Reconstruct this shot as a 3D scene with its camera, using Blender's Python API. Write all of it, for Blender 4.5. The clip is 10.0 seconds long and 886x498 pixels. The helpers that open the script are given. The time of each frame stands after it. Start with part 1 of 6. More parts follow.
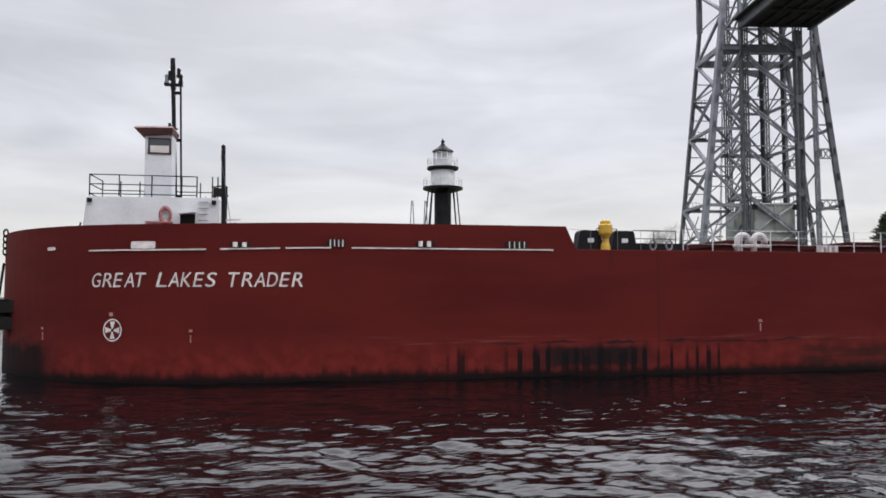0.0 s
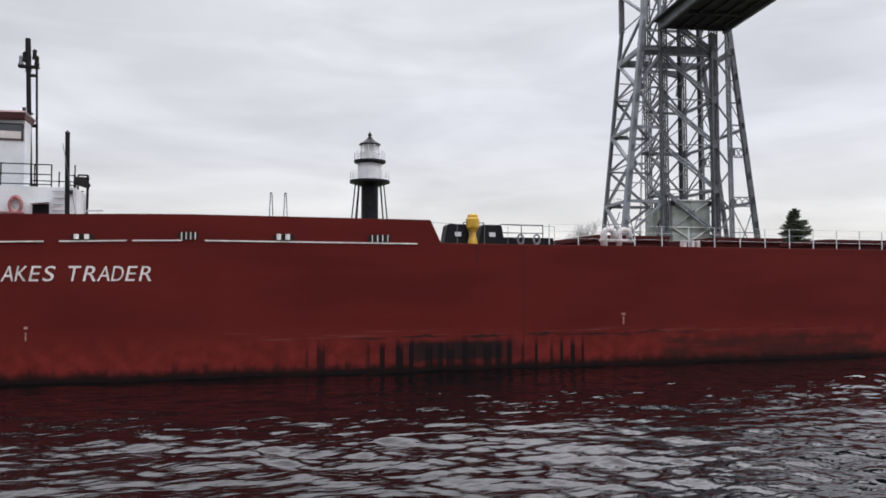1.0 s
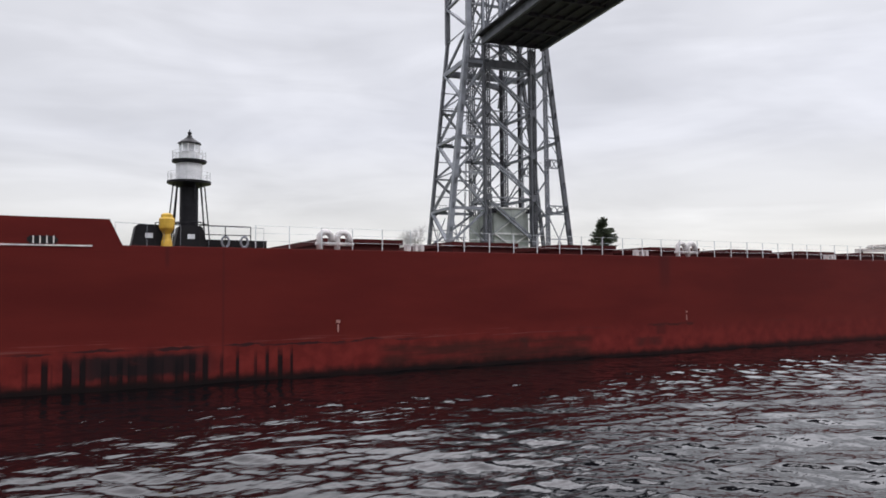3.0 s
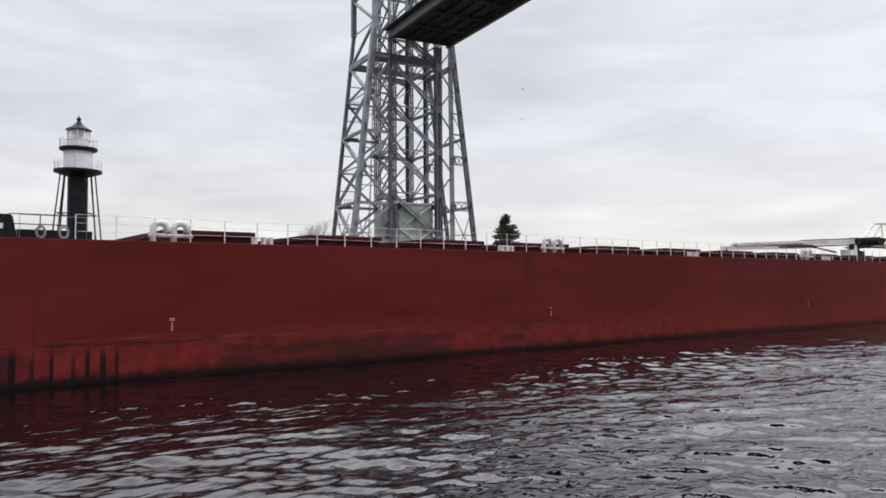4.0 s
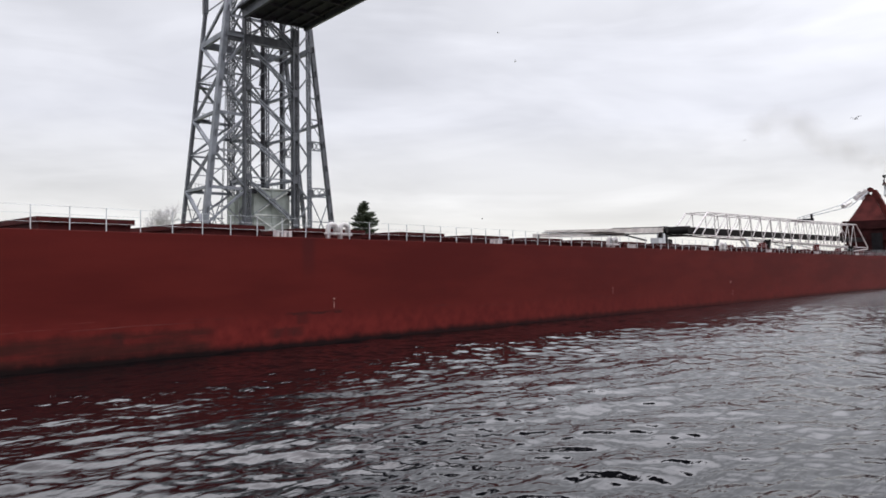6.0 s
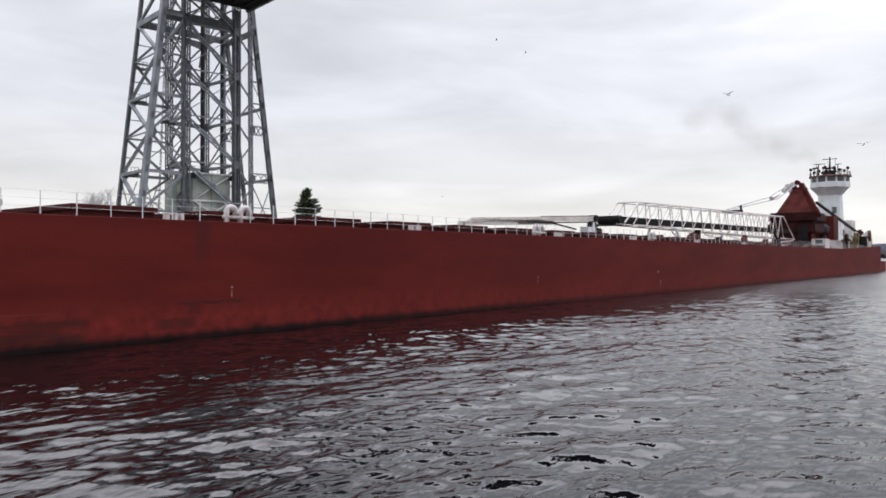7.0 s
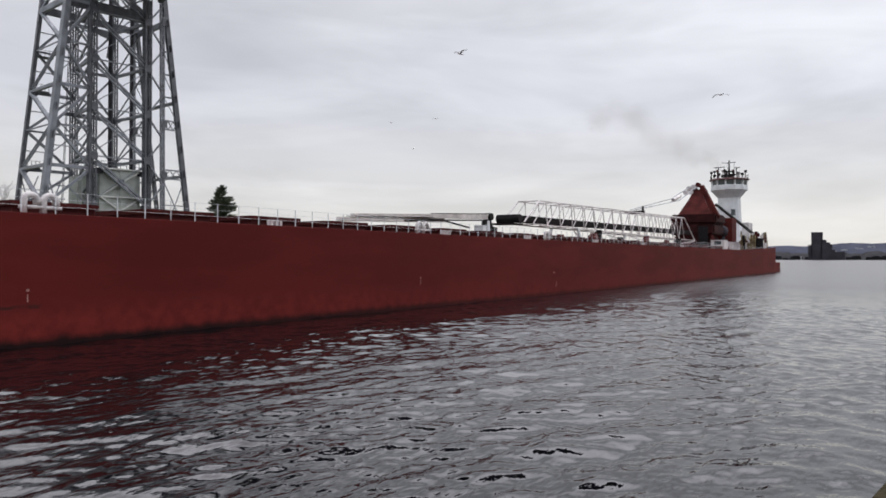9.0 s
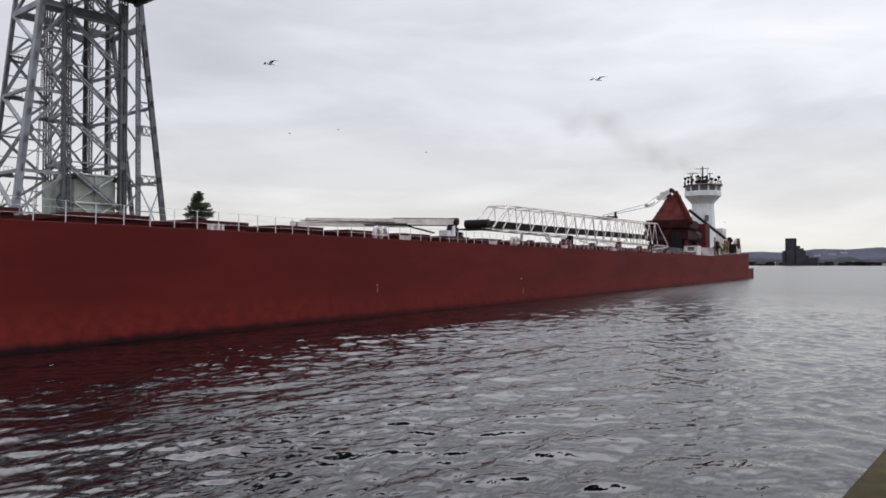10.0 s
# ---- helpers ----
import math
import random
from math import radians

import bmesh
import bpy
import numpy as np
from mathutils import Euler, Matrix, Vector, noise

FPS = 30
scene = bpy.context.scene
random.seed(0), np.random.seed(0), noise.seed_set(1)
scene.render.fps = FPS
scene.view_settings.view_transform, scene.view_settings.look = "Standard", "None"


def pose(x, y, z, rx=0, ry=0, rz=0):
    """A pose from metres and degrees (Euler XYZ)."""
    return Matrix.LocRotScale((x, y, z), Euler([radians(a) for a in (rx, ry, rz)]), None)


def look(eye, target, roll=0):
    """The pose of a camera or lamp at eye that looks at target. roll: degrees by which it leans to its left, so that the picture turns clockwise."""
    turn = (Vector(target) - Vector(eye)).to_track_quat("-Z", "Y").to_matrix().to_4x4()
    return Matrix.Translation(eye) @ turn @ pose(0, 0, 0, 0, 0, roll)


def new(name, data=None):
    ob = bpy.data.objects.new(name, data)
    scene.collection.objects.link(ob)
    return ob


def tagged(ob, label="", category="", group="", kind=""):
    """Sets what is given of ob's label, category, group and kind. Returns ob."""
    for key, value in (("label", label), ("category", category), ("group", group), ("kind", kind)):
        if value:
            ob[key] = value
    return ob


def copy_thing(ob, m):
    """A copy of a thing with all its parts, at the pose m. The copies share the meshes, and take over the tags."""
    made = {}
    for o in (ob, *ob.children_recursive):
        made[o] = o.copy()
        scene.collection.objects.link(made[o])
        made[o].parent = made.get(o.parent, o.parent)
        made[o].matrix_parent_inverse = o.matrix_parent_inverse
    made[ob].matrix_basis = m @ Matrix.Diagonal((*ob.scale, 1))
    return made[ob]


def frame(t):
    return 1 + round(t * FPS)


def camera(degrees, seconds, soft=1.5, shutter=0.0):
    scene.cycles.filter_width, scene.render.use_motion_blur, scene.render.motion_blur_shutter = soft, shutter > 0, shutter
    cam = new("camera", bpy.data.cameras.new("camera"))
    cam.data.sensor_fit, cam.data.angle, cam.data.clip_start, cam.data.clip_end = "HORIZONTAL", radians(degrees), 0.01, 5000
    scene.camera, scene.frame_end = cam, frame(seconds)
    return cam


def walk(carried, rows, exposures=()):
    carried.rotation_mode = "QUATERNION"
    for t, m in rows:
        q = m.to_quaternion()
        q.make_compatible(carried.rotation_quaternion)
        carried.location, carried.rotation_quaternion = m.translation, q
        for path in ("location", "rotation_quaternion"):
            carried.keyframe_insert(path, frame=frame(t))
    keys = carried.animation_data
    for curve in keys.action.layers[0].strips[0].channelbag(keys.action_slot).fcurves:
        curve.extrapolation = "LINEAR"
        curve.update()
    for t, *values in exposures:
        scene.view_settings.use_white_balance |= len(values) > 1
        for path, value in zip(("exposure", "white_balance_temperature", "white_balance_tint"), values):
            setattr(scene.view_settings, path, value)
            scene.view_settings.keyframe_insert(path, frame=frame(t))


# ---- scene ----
cam = camera(61.2, 10.0, soft=1.7)
EYE = (0.0, 0.0, 3.4)
# seconds; yaw, pitch and roll in degrees; the small sway of the standing eye in metres
PATH = """0 -10.58 3.25 -0.02 -0.261 0.032 0.010
0.5 -13.22 3.03 0.06 -0.281 -0.086 0.025
1 -16.12 2.76 0.05 -0.196 -0.067 0.034
1.5 -19.48 2.75 0.08 -0.170 -0.049 0.044
2 -22.71 2.81 0.13 -0.138 -0.029 0.066
2.5 -25.64 3.06 0.40 -0.079 -0.015 0.074
4 -36.46 2.64 0.32 0.021 -0.040 0.083
4.5 -38.95 2.49 0.52 0.053 -0.063 0.109
5 -41.32 2.25 0.59 0.041 -0.111 0.092
5.5 -44.62 2.12 0.70 -0.008 -0.120 0.118
6 -47.26 1.57 0.46 0.030 -0.128 0.149
7.5 -53.51 0.51 -0.03 0.165 0.152 0.052
8 -55.27 0.48 -0.02 0.169 0.211 0.031
8.5 -56.69 0.34 0.06 0.159 0.265 0.021
9 -57.82 0.69 -0.13 0.174 0.328 0.027
9.5 -58.60 1.11 -0.12 0.168 0.319 0.004
10 -59.44 1.17 -0.05 0.154 0.300 0.025"""


def camera_rows():
    out = []
    for line in PATH.split("\n"):
        t, yaw, pitch, roll, *sway = map(float, line.split())
        out.append((t, pose(*(a + b for a, b in zip(EYE, sway)), 90 + pitch, roll, yaw)))
    return out


walk(cam, camera_rows(), [(t, stops, 6450, 12) for t, stops in ((0.0, 0.0), (4.5, 0.03), (7.5, 0.06), (8.5, -0.05), (9.0, -0.18), (9.5, -0.19), (10.0, -0.1))])

# ---- sky and light ----
SUN_ELEVATION, SUN_AZIMUTH = radians(40), radians(135)
world = bpy.data.worlds.new("overcast")
scene.world = world
world.use_nodes = True
wn, wl = world.node_tree.nodes, world.node_tree.links
wn.clear()


def wnode(kind, **values):
    n = wn.new(kind)
    for key, value in values.items():
        n.inputs[key].default_value = value
    return n


w_out = wnode("ShaderNodeOutputWorld")
w_bg = wnode("ShaderNodeBackground")
w_sky = wnode("ShaderNodeTexSky")
w_sky.sky_type, w_sky.sun_disc = "NISHITA", False
w_sky.sun_elevation, w_sky.sun_rotation = SUN_ELEVATION, SUN_AZIMUTH
w_dim = wnode("ShaderNodeVectorMath")
w_dim.operation = "SCALE"
w_dim.inputs["Scale"].default_value = 0.09
w_geo = wnode("ShaderNodeTexCoord")
# cloud deck: direction projected on a flat layer, so that bands tighten towards the horizon
w_sep = wnode("ShaderNodeSeparateXYZ")
w_z = wnode("ShaderNodeMath"); w_z.operation = "MAXIMUM"; w_z.inputs[1].default_value = 0.0
w_za = wnode("ShaderNodeMath"); w_za.operation = "ADD"; w_za.inputs[1].default_value = 0.16
w_dx = wnode("ShaderNodeMath"); w_dx.operation = "DIVIDE"
w_dy = wnode("ShaderNodeMath"); w_dy.operation = "DIVIDE"
w_com = wnode("ShaderNodeCombineXYZ")
w_n1 = wnode("ShaderNodeTexNoise", Scale=0.75, Detail=5.0, Roughness=0.5, Distortion=0.35)
w_r1 = wnode("ShaderNodeValToRGB")
w_r1.color_ramp.elements[0].position, w_r1.color_ramp.elements[0].color = 0.34, (0.67, 0.684, 0.732, 1)
w_r1.color_ramp.elements[1].position, w_r1.color_ramp.elements[1].color = 0.62, (0.89, 0.905, 0.95, 1)
w_hz = wnode("ShaderNodeMapRange")
w_hz.inputs["From Min"].default_value, w_hz.inputs["From Max"].default_value = 0.02, 0.19
w_hz.inputs["To Min"].default_value, w_hz.inputs["To Max"].default_value = 0.82, 0.0
w_mixh = wnode("ShaderNodeMix"); w_mixh.data_type = "RGBA"
w_mixh.inputs[7].default_value = (0.835, 0.82, 0.755, 1)
w_add = wnode("ShaderNodeMix"); w_add.data_type = "RGBA"; w_add.inputs[0].default_value = 0.93
wl.new(w_geo.outputs["Generated"], w_sep.inputs[0])
wl.new(w_sep.outputs["Z"], w_z.inputs[0]); wl.new(w_z.outputs[0], w_za.inputs[0])
wl.new(w_sep.outputs["X"], w_dx.inputs[0]); wl.new(w_za.outputs[0], w_dx.inputs[1])
wl.new(w_sep.outputs["Y"], w_dy.inputs[0]); wl.new(w_za.outputs[0], w_dy.inputs[1])
wl.new(w_dx.outputs[0], w_com.inputs[0]); wl.new(w_dy.outputs[0], w_com.inputs[1])
wl.new(w_com.outputs[0], w_n1.inputs["Vector"])
wl.new(w_n1.outputs["Fac"], w_r1.inputs[0])
wl.new(w_sep.outputs["Z"], w_hz.inputs["Value"])
wl.new(w_hz.outputs[0], w_mixh.inputs[0]); wl.new(w_r1.outputs[0], w_mixh.inputs[6])
# long grey bars and soft lumps low under the deck
w_flat = wnode("ShaderNodeVectorMath"); w_flat.operation = "MULTIPLY"; w_flat.inputs[1].default_value = (2.6, 2.6, 13.0)
w_n2 = wnode("ShaderNodeTexNoise", Scale=1.0, Detail=4.0, Roughness=0.52, Distortion=0.5)
w_bars = wnode("ShaderNodeMapRange")
w_bars.inputs["From Min"].default_value, w_bars.inputs["From Max"].default_value = 0.36, 0.60
w_bars.inputs["To Min"].default_value, w_bars.inputs["To Max"].default_value = 0.92, 1.10
w_barred = wnode("ShaderNodeVectorMath"); w_barred.operation = "SCALE"
wl.new(w_geo.outputs["Generated"], w_flat.inputs[0]); wl.new(w_flat.outputs[0], w_n2.inputs["Vector"])
wl.new(w_n2.outputs["Fac"], w_bars.inputs["Value"]); wl.new(w_bars.outputs[0], w_barred.inputs["Scale"])
wl.new(w_mixh.outputs[2], w_barred.inputs[0])
wl.new(w_sky.outputs[0], w_dim.inputs[0])
wl.new(w_dim.outputs[0], w_add.inputs[6]); wl.new(w_barred.outputs[0], w_add.inputs[7])
# an overcast sky grows brighter towards the zenith
w_up = wnode("ShaderNodeMapRange")
w_up.inputs["From Min"].default_value, w_up.inputs["From Max"].default_value = 0.37, 0.62
w_up.inputs["To Min"].default_value = 1.0
wl.new(w_sep.outputs["Z"], w_up.inputs["Value"])
# brighter towards the harbour; the unseen zenith is lifted further to light the water
w_lift = wnode("ShaderNodeMapRange")
w_lift.inputs["From Min"].default_value, w_lift.inputs["From Max"].default_value = 0.15, 0.6
w_lift.inputs["To Min"].default_value, w_lift.inputs["To Max"].default_value = 3.7, 5.3
wl.new(w_sep.outputs["X"], w_lift.inputs["Value"]); wl.new(w_lift.outputs[0], w_up.inputs["To Max"])
w_side = wnode("ShaderNodeMapRange")
w_side.inputs["From Min"].default_value, w_side.inputs["From Max"].default_value = -0.7, 0.95
w_side.inputs["To Min"].default_value, w_side.inputs["To Max"].default_value = 0.84, 1.09
w_both = wnode("ShaderNodeMath"); w_both.operation = "MULTIPLY"
wl.new(w_sep.outputs["X"], w_side.inputs["Value"]); wl.new(w_side.outputs[0], w_both.inputs[0])
wl.new(w_up.outputs[0], w_both.inputs[1]); wl.new(w_both.outputs[0], w_bg.inputs["Strength"])
w_top = wnode("ShaderNodeMapRange")
w_top.inputs["From Min"].default_value, w_top.inputs["From Max"].default_value = 0.34, 0.75
w_top.inputs["To Min"].default_value, w_top.inputs["To Max"].default_value = 0.0, 0.85
w_mixt = wnode("ShaderNodeMix"); w_mixt.data_type = "RGBA"
w_mixt.inputs[7].default_value = (0.885, 0.87, 0.92, 1)
wl.new(w_sep.outputs["Z"], w_top.inputs["Value"]); wl.new(w_top.outputs[0], w_mixt.inputs[0])
wl.new(w_add.outputs[2], w_mixt.inputs[6])
wl.new(w_mixt.outputs[2], w_bg.inputs["Color"])
wl.new(w_bg.outputs[0], w_out.inputs["Surface"])

sun_data = bpy.data.lights.new("sun", "SUN")
sun_data.energy, sun_data.angle, sun_data.color = 0.45, radians(25), (1.0, 0.97, 0.92)
sun = new("sun", sun_data)
sun.matrix_world = look((75, -75, 89), (0, 0, 0))


# ---- materials ----
def material(name, base, rough=0.6, metal=0.0, vary=0.25, scale=1.5, fine=25.0, bump=0.15, dark=None, stretch=(1, 1, 1)):
    """Principled surface with stains at a large scale and grain at a fine one."""
    m = bpy.data.materials.new(name)
    m.use_nodes = True
    n, l = m.node_tree.nodes, m.node_tree.links
    b = n["Principled BSDF"]
    tc = n.new("ShaderNodeTexCoord")
    mp = n.new("ShaderNodeMapping")
    mp.inputs["Scale"].default_value = stretch
    l.new(tc.outputs["Object"], mp.inputs[0])
    n1 = n.new("ShaderNodeTexNoise"); n1.inputs["Scale"].default_value = scale; n1.inputs["Detail"].default_value = 6
    n2 = n.new("ShaderNodeTexNoise"); n2.inputs["Scale"].default_value = fine; n2.inputs["Detail"].default_value = 4
    l.new(mp.outputs[0], n1.inputs["Vector"]); l.new(mp.outputs[0], n2.inputs["Vector"])
    r = n.new("ShaderNodeValToRGB")
    lo = dark or tuple(c * (1 - vary) for c in base)
    hi = tuple(min(1, c * (1 + vary * 0.6)) for c in base)
    r.color_ramp.elements[0].position, r.color_ramp.elements[0].color = 0.32, (*lo, 1)
    r.color_ramp.elements[1].position, r.color_ramp.elements[1].color = 0.66, (*hi, 1)
    l.new(n1.outputs["Fac"], r.inputs[0])
    g = n.new("ShaderNodeMix"); g.data_type = "RGBA"; g.blend_type = "MULTIPLY"; g.inputs[0].default_value = 0.35
    l.new(r.outputs[0], g.inputs[6]); l.new(n2.outputs["Fac"], g.inputs[7])
    gain = n.new("ShaderNodeVectorMath"); gain.operation = "SCALE"; gain.inputs["Scale"].default_value = 1.2
    l.new(g.outputs[2], gain.inputs[0]); l.new(gain.outputs[0], b.inputs["Base Color"])
    b.inputs["Roughness"].default_value, b.inputs["Metallic"].default_value = rough, metal
    b.inputs["Specular IOR Level"].default_value = 0.3 if max(base) > 0.06 else 0.07
    bp = n.new("ShaderNodeBump"); bp.inputs["Strength"].default_value = bump; bp.inputs["Distance"].default_value = 0.02
    l.new(n2.outputs["Fac"], bp.inputs["Height"]); l.new(bp.outputs[0], b.inputs["Normal"])
    return m


def hull_paint():
    """Oxide-red hull paint: plate tints, faded and scraped band near the water, black tar streaks, scum line."""
    m = bpy.data.materials.new("hull_red")
    m.use_nodes = True
    n, l = m.node_tree.nodes, m.node_tree.links
    b = n["Principled BSDF"]

    def node(kind, **v):
        k = n.new(kind)
        for key, value in v.items():
            k.inputs[key].default_value = value
        return k

    def noise_at(scale_vec, scale, detail=6.0, rough=0.55):
        mp = node("ShaderNodeMapping", Scale=scale_vec)
        l.new(tc.outputs["Object"], mp.inputs[0])
        t = node("ShaderNodeTexNoise", Scale=scale, Detail=detail, Roughness=rough)
        l.new(mp.outputs[0], t.inputs["Vector"])
        return t.outputs["Fac"]

    def ramp(value, lo, hi, a=0.0, z=1.0):
        r = node("ShaderNodeMapRange", **{"From Min": lo, "From Max": hi, "To Min": a, "To Max": z})
        r.interpolation_type = "SMOOTHSTEP"
        l.new(value, r.inputs["Value"])
        return r.outputs[0]

    def op(kind, a, c):
        k = n.new("ShaderNodeMath"); k.operation = kind
        for i, v in enumerate((a, c)):
            if isinstance(v, (int, float)):
                k.inputs[i].default_value = v
            else:
                l.new(v, k.inputs[i])
        return k.outputs[0]

    def mix(fac, a, c, blend="MIX"):
        k = n.new("ShaderNodeMix"); k.data_type = "RGBA"; k.blend_type = blend
        for i, v in ((0, fac), (6, a), (7, c)):
            if isinstance(v, (int, float)):
                k.inputs[i].default_value = v
            elif isinstance(v, tuple):
                k.inputs[i].default_value = (*v, 1)
            else:
                l.new(v, k.inputs[i])
        return k.outputs[2]

    tc = n.new("ShaderNodeTexCoord")
    sep = n.new("ShaderNodeSeparateXYZ")
    l.new(tc.outputs["Object"], sep.inputs[0])
    x, z = sep.outputs["X"], sep.outputs["Z"]
    big = noise_at((0.12, 0.12, 0.5), 1.0)
    mid = noise_at((1, 1, 1), 1.7)
    fine = noise_at((1, 1, 1), 22.0)
    streak = noise_at((0.16, 0.16, 0.10), 1.0, 3.0)
    thin = noise_at((9, 9, 0.35), 1.0, 3.0)
    # welded plates: slightly different tints
    brick = node("ShaderNodeTexBrick", Scale=1.0, **{"Color1": (0.96, 0.96, 0.96, 1), "Color2": (1.04, 1.03, 1.03, 1), "Mortar": (0.88, 0.88, 0.88, 1),
                 "Mortar Size": 0.008, "Mortar Smooth": 0.5, "Brick Width": 8.6, "Row Height": 2.45, "Bias": 0.0})
    swap = n.new("ShaderNodeCombineXYZ")
    l.new(x, swap.inputs[0]); l.new(z, swap.inputs[1])
    l.new(swap.outputs[0], brick.inputs["Vector"])
    upper = mix(ramp(big, 0.35, 0.65), (0.070, 0.0088, 0.0076), (0.090, 0.0120, 0.0098))
    upper = mix(ramp(streak, 0.55, 0.72, 0.0, 0.16), upper, (0.056, 0.0086, 0.0080))
    upper = mix(0.8, upper, brick.outputs["Color"], "MULTIPLY")
    edge = op("ADD", z, op("MULTIPLY", op("SUBTRACT", mid, 0.5), 0.32))
    # band below the old load line: redder, rubbed
    low = mix(ramp(mid, 0.3, 0.7), (0.088, 0.011, 0.0098), (0.132, 0.0178, 0.0148))
    low = mix(op("MULTIPLY", ramp(thin, 0.58, 0.75, 0.0, 0.45), ramp(x, 30.0, 60.0, 1.0, 0.0)), low, (0.10, 0.014, 0.015))
    colour = mix(op("MULTIPLY", ramp(edge, 0.85, 2.0, 1.0, 0.0), ramp(x, 30.0, 75.0, 1.0, 0.4)), upper, low)
    def patch(a, c, soft):
        return op("MULTIPLY", ramp(x, a - soft, a + soft), ramp(x, c - soft, c + soft, 1.0, 0.0))

    def along(scale, detail=2.0):
        """Noise that changes along the hull only."""
        return noise_at((1, 0.001, 0.001), scale, detail)

    # worn pale scuffs just above the load line and a wandering black fender scrape on it
    line = op("SUBTRACT", z, op("ADD", 1.36, op("MULTIPLY", op("SUBTRACT", along(0.55, 3.0), 0.5), 0.45)))
    scratch = noise_at((0.35, 0.35, 14.0), 1.0, 5.0)
    near = op("MULTIPLY", ramp(line, -0.02, 0.05), ramp(line, 0.10, 0.42, 1.0, 0.0))
    colour = mix(op("MULTIPLY", op("MULTIPLY", near, patch(2.0, 30.0, 3.0)), ramp(scratch, 0.54, 0.66, 0.0, 0.5)), colour, (0.20, 0.075, 0.066))
    thick = op("ADD", 0.012, op("MULTIPLY", ramp(along(0.9, 4.0), 0.36, 0.60), 0.06))
    dark = op("LESS_THAN", op("ABSOLUTE", line, 0.0), thick)
    dark = op("MULTIPLY", op("MULTIPLY", dark, patch(7.5, 22.5, 1.0)), ramp(noise_at((0.6, 0.6, 6.0), 1.0, 5.0), 0.40, 0.55))
    colour = mix(op("MULTIPLY", dark, 0.85), colour, (0.016, 0.010, 0.011))
    # small scrapes scattered over the whole length
    at_line = op("MULTIPLY", ramp(edge, 1.22, 1.42), ramp(edge, 1.42, 1.66, 1.0, 0.0))
    colour = mix(op("MULTIPLY", at_line, ramp(scratch, 0.57, 0.66, 0.0, 0.45)), colour, (0.055, 0.022, 0.021))
    # black tar, where fenders rubbed: a smoky cloud amidships, thin drips, and a patch under the bow
    cloud_n = noise_at((0.75, 0.75, 1.5), 1.3, 7.0, 0.62)
    phase = op("ADD", op("MULTIPLY", x, 10.6), op("ADD", op("MULTIPLY", along(0.5), 17.0), op("MULTIPLY", along(1.9), 7.0)))
    comb = op("SINE", phase, 0.0)
    width = op("SUBTRACT", op("ADD", -0.35, op("MULTIPLY", along(2.3), 1.3)), op("MULTIPLY", patch(8.9, 14.2, 0.5), 0.55))
    reach = op("ADD", 0.78, op("MULTIPLY", along(1.9, 2.0), 1.1))
    drips = op("MULTIPLY", op("MULTIPLY", ramp(op("SUBTRACT", comb, width), -0.1, 0.5), ramp(along(1.37, 1.0), 0.34, 0.52, 0.35, 1.0)), ramp(op("SUBTRACT", op("ADD", z, op("MULTIPLY", op("SUBTRACT", mid, 0.5), 0.3)), reach), -0.55, 0.05, 1.0, 0.0))
    zone = op("MAXIMUM", op("MULTIPLY", patch(7.4, 17.6, 0.3), ramp(cloud_n, 0.26, 0.44, 0.6, 1.0)), op("MULTIPLY", patch(5.3, 6.5, 0.3), 0.8))
    short = op("MULTIPLY", ramp(op("SUBTRACT", comb, width), -0.3, 0.5), ramp(op("SUBTRACT", edge, op("MULTIPLY", along(1.9, 2.0), 1.0)), -0.3, 0.1, 0.62, 0.0))
    smudge = op("MULTIPLY", op("MULTIPLY", patch(21.0, 32.4, 0.5), ramp(edge, 0.95, 1.3, 1.0, 0.0)), ramp(noise_at((0.35, 0.35, 2.6), 1.2, 5.0), 0.32, 0.60, 0.22, 0.85))
    colour = mix(smudge, colour, (0.030, 0.011, 0.009))
    heel = op("MULTIPLY", patch(36.3, 39.6, 0.2), op("MULTIPLY", ramp(edge, 1.42, 1.5), ramp(edge, 1.54, 1.64, 1.0, 0.0)))
    heel = op("MAXIMUM", heel, op("MULTIPLY", patch(36.9, 37.5, 0.15), op("MULTIPLY", ramp(edge, 0.95, 1.1), ramp(edge, 1.5, 1.7, 1.0, 0.0))))
    heel = op("MAXIMUM", heel, op("MULTIPLY", patch(35.4, 37.2, 0.3), op("MULTIPLY", ramp(edge, 0.35, 0.6), ramp(edge, 0.8, 1.0, 0.8, 0.0))))
    heel = op("MAXIMUM", heel, op("MULTIPLY", patch(28.1, 28.6, 0.12), op("MULTIPLY", ramp(edge, 0.6, 0.75), ramp(edge, 1.1, 1.3, 1.0, 0.0))))
    colour = mix(op("MULTIPLY", heel, ramp(mid, 0.35, 0.6, 0.3, 0.9)), colour, (0.028, 0.011, 0.010))
    run = op("MULTIPLY", patch(37.2, 37.9, 0.2), ramp(z, 2.6, 4.6))
    run = op("MAXIMUM", run, op("MULTIPLY", patch(14.42, 14.50, 0.04), 0.8))
    run = op("MAXIMUM", run, op("MULTIPLY", patch(12.35, 12.48, 0.05), ramp(z, 4.2, 4.6)))
    colour = mix(op("MULTIPLY", run, 0.6), colour, (0.045, 0.010, 0.010))
    bow = op("MULTIPLY", patch(-20.0, -9.7, 0.6), ramp(op("ADD", edge, op("MULTIPLY", op("SUBTRACT", cloud_n, 0.5), 1.3)), 1.0, 1.75, 0.92, 0.0))
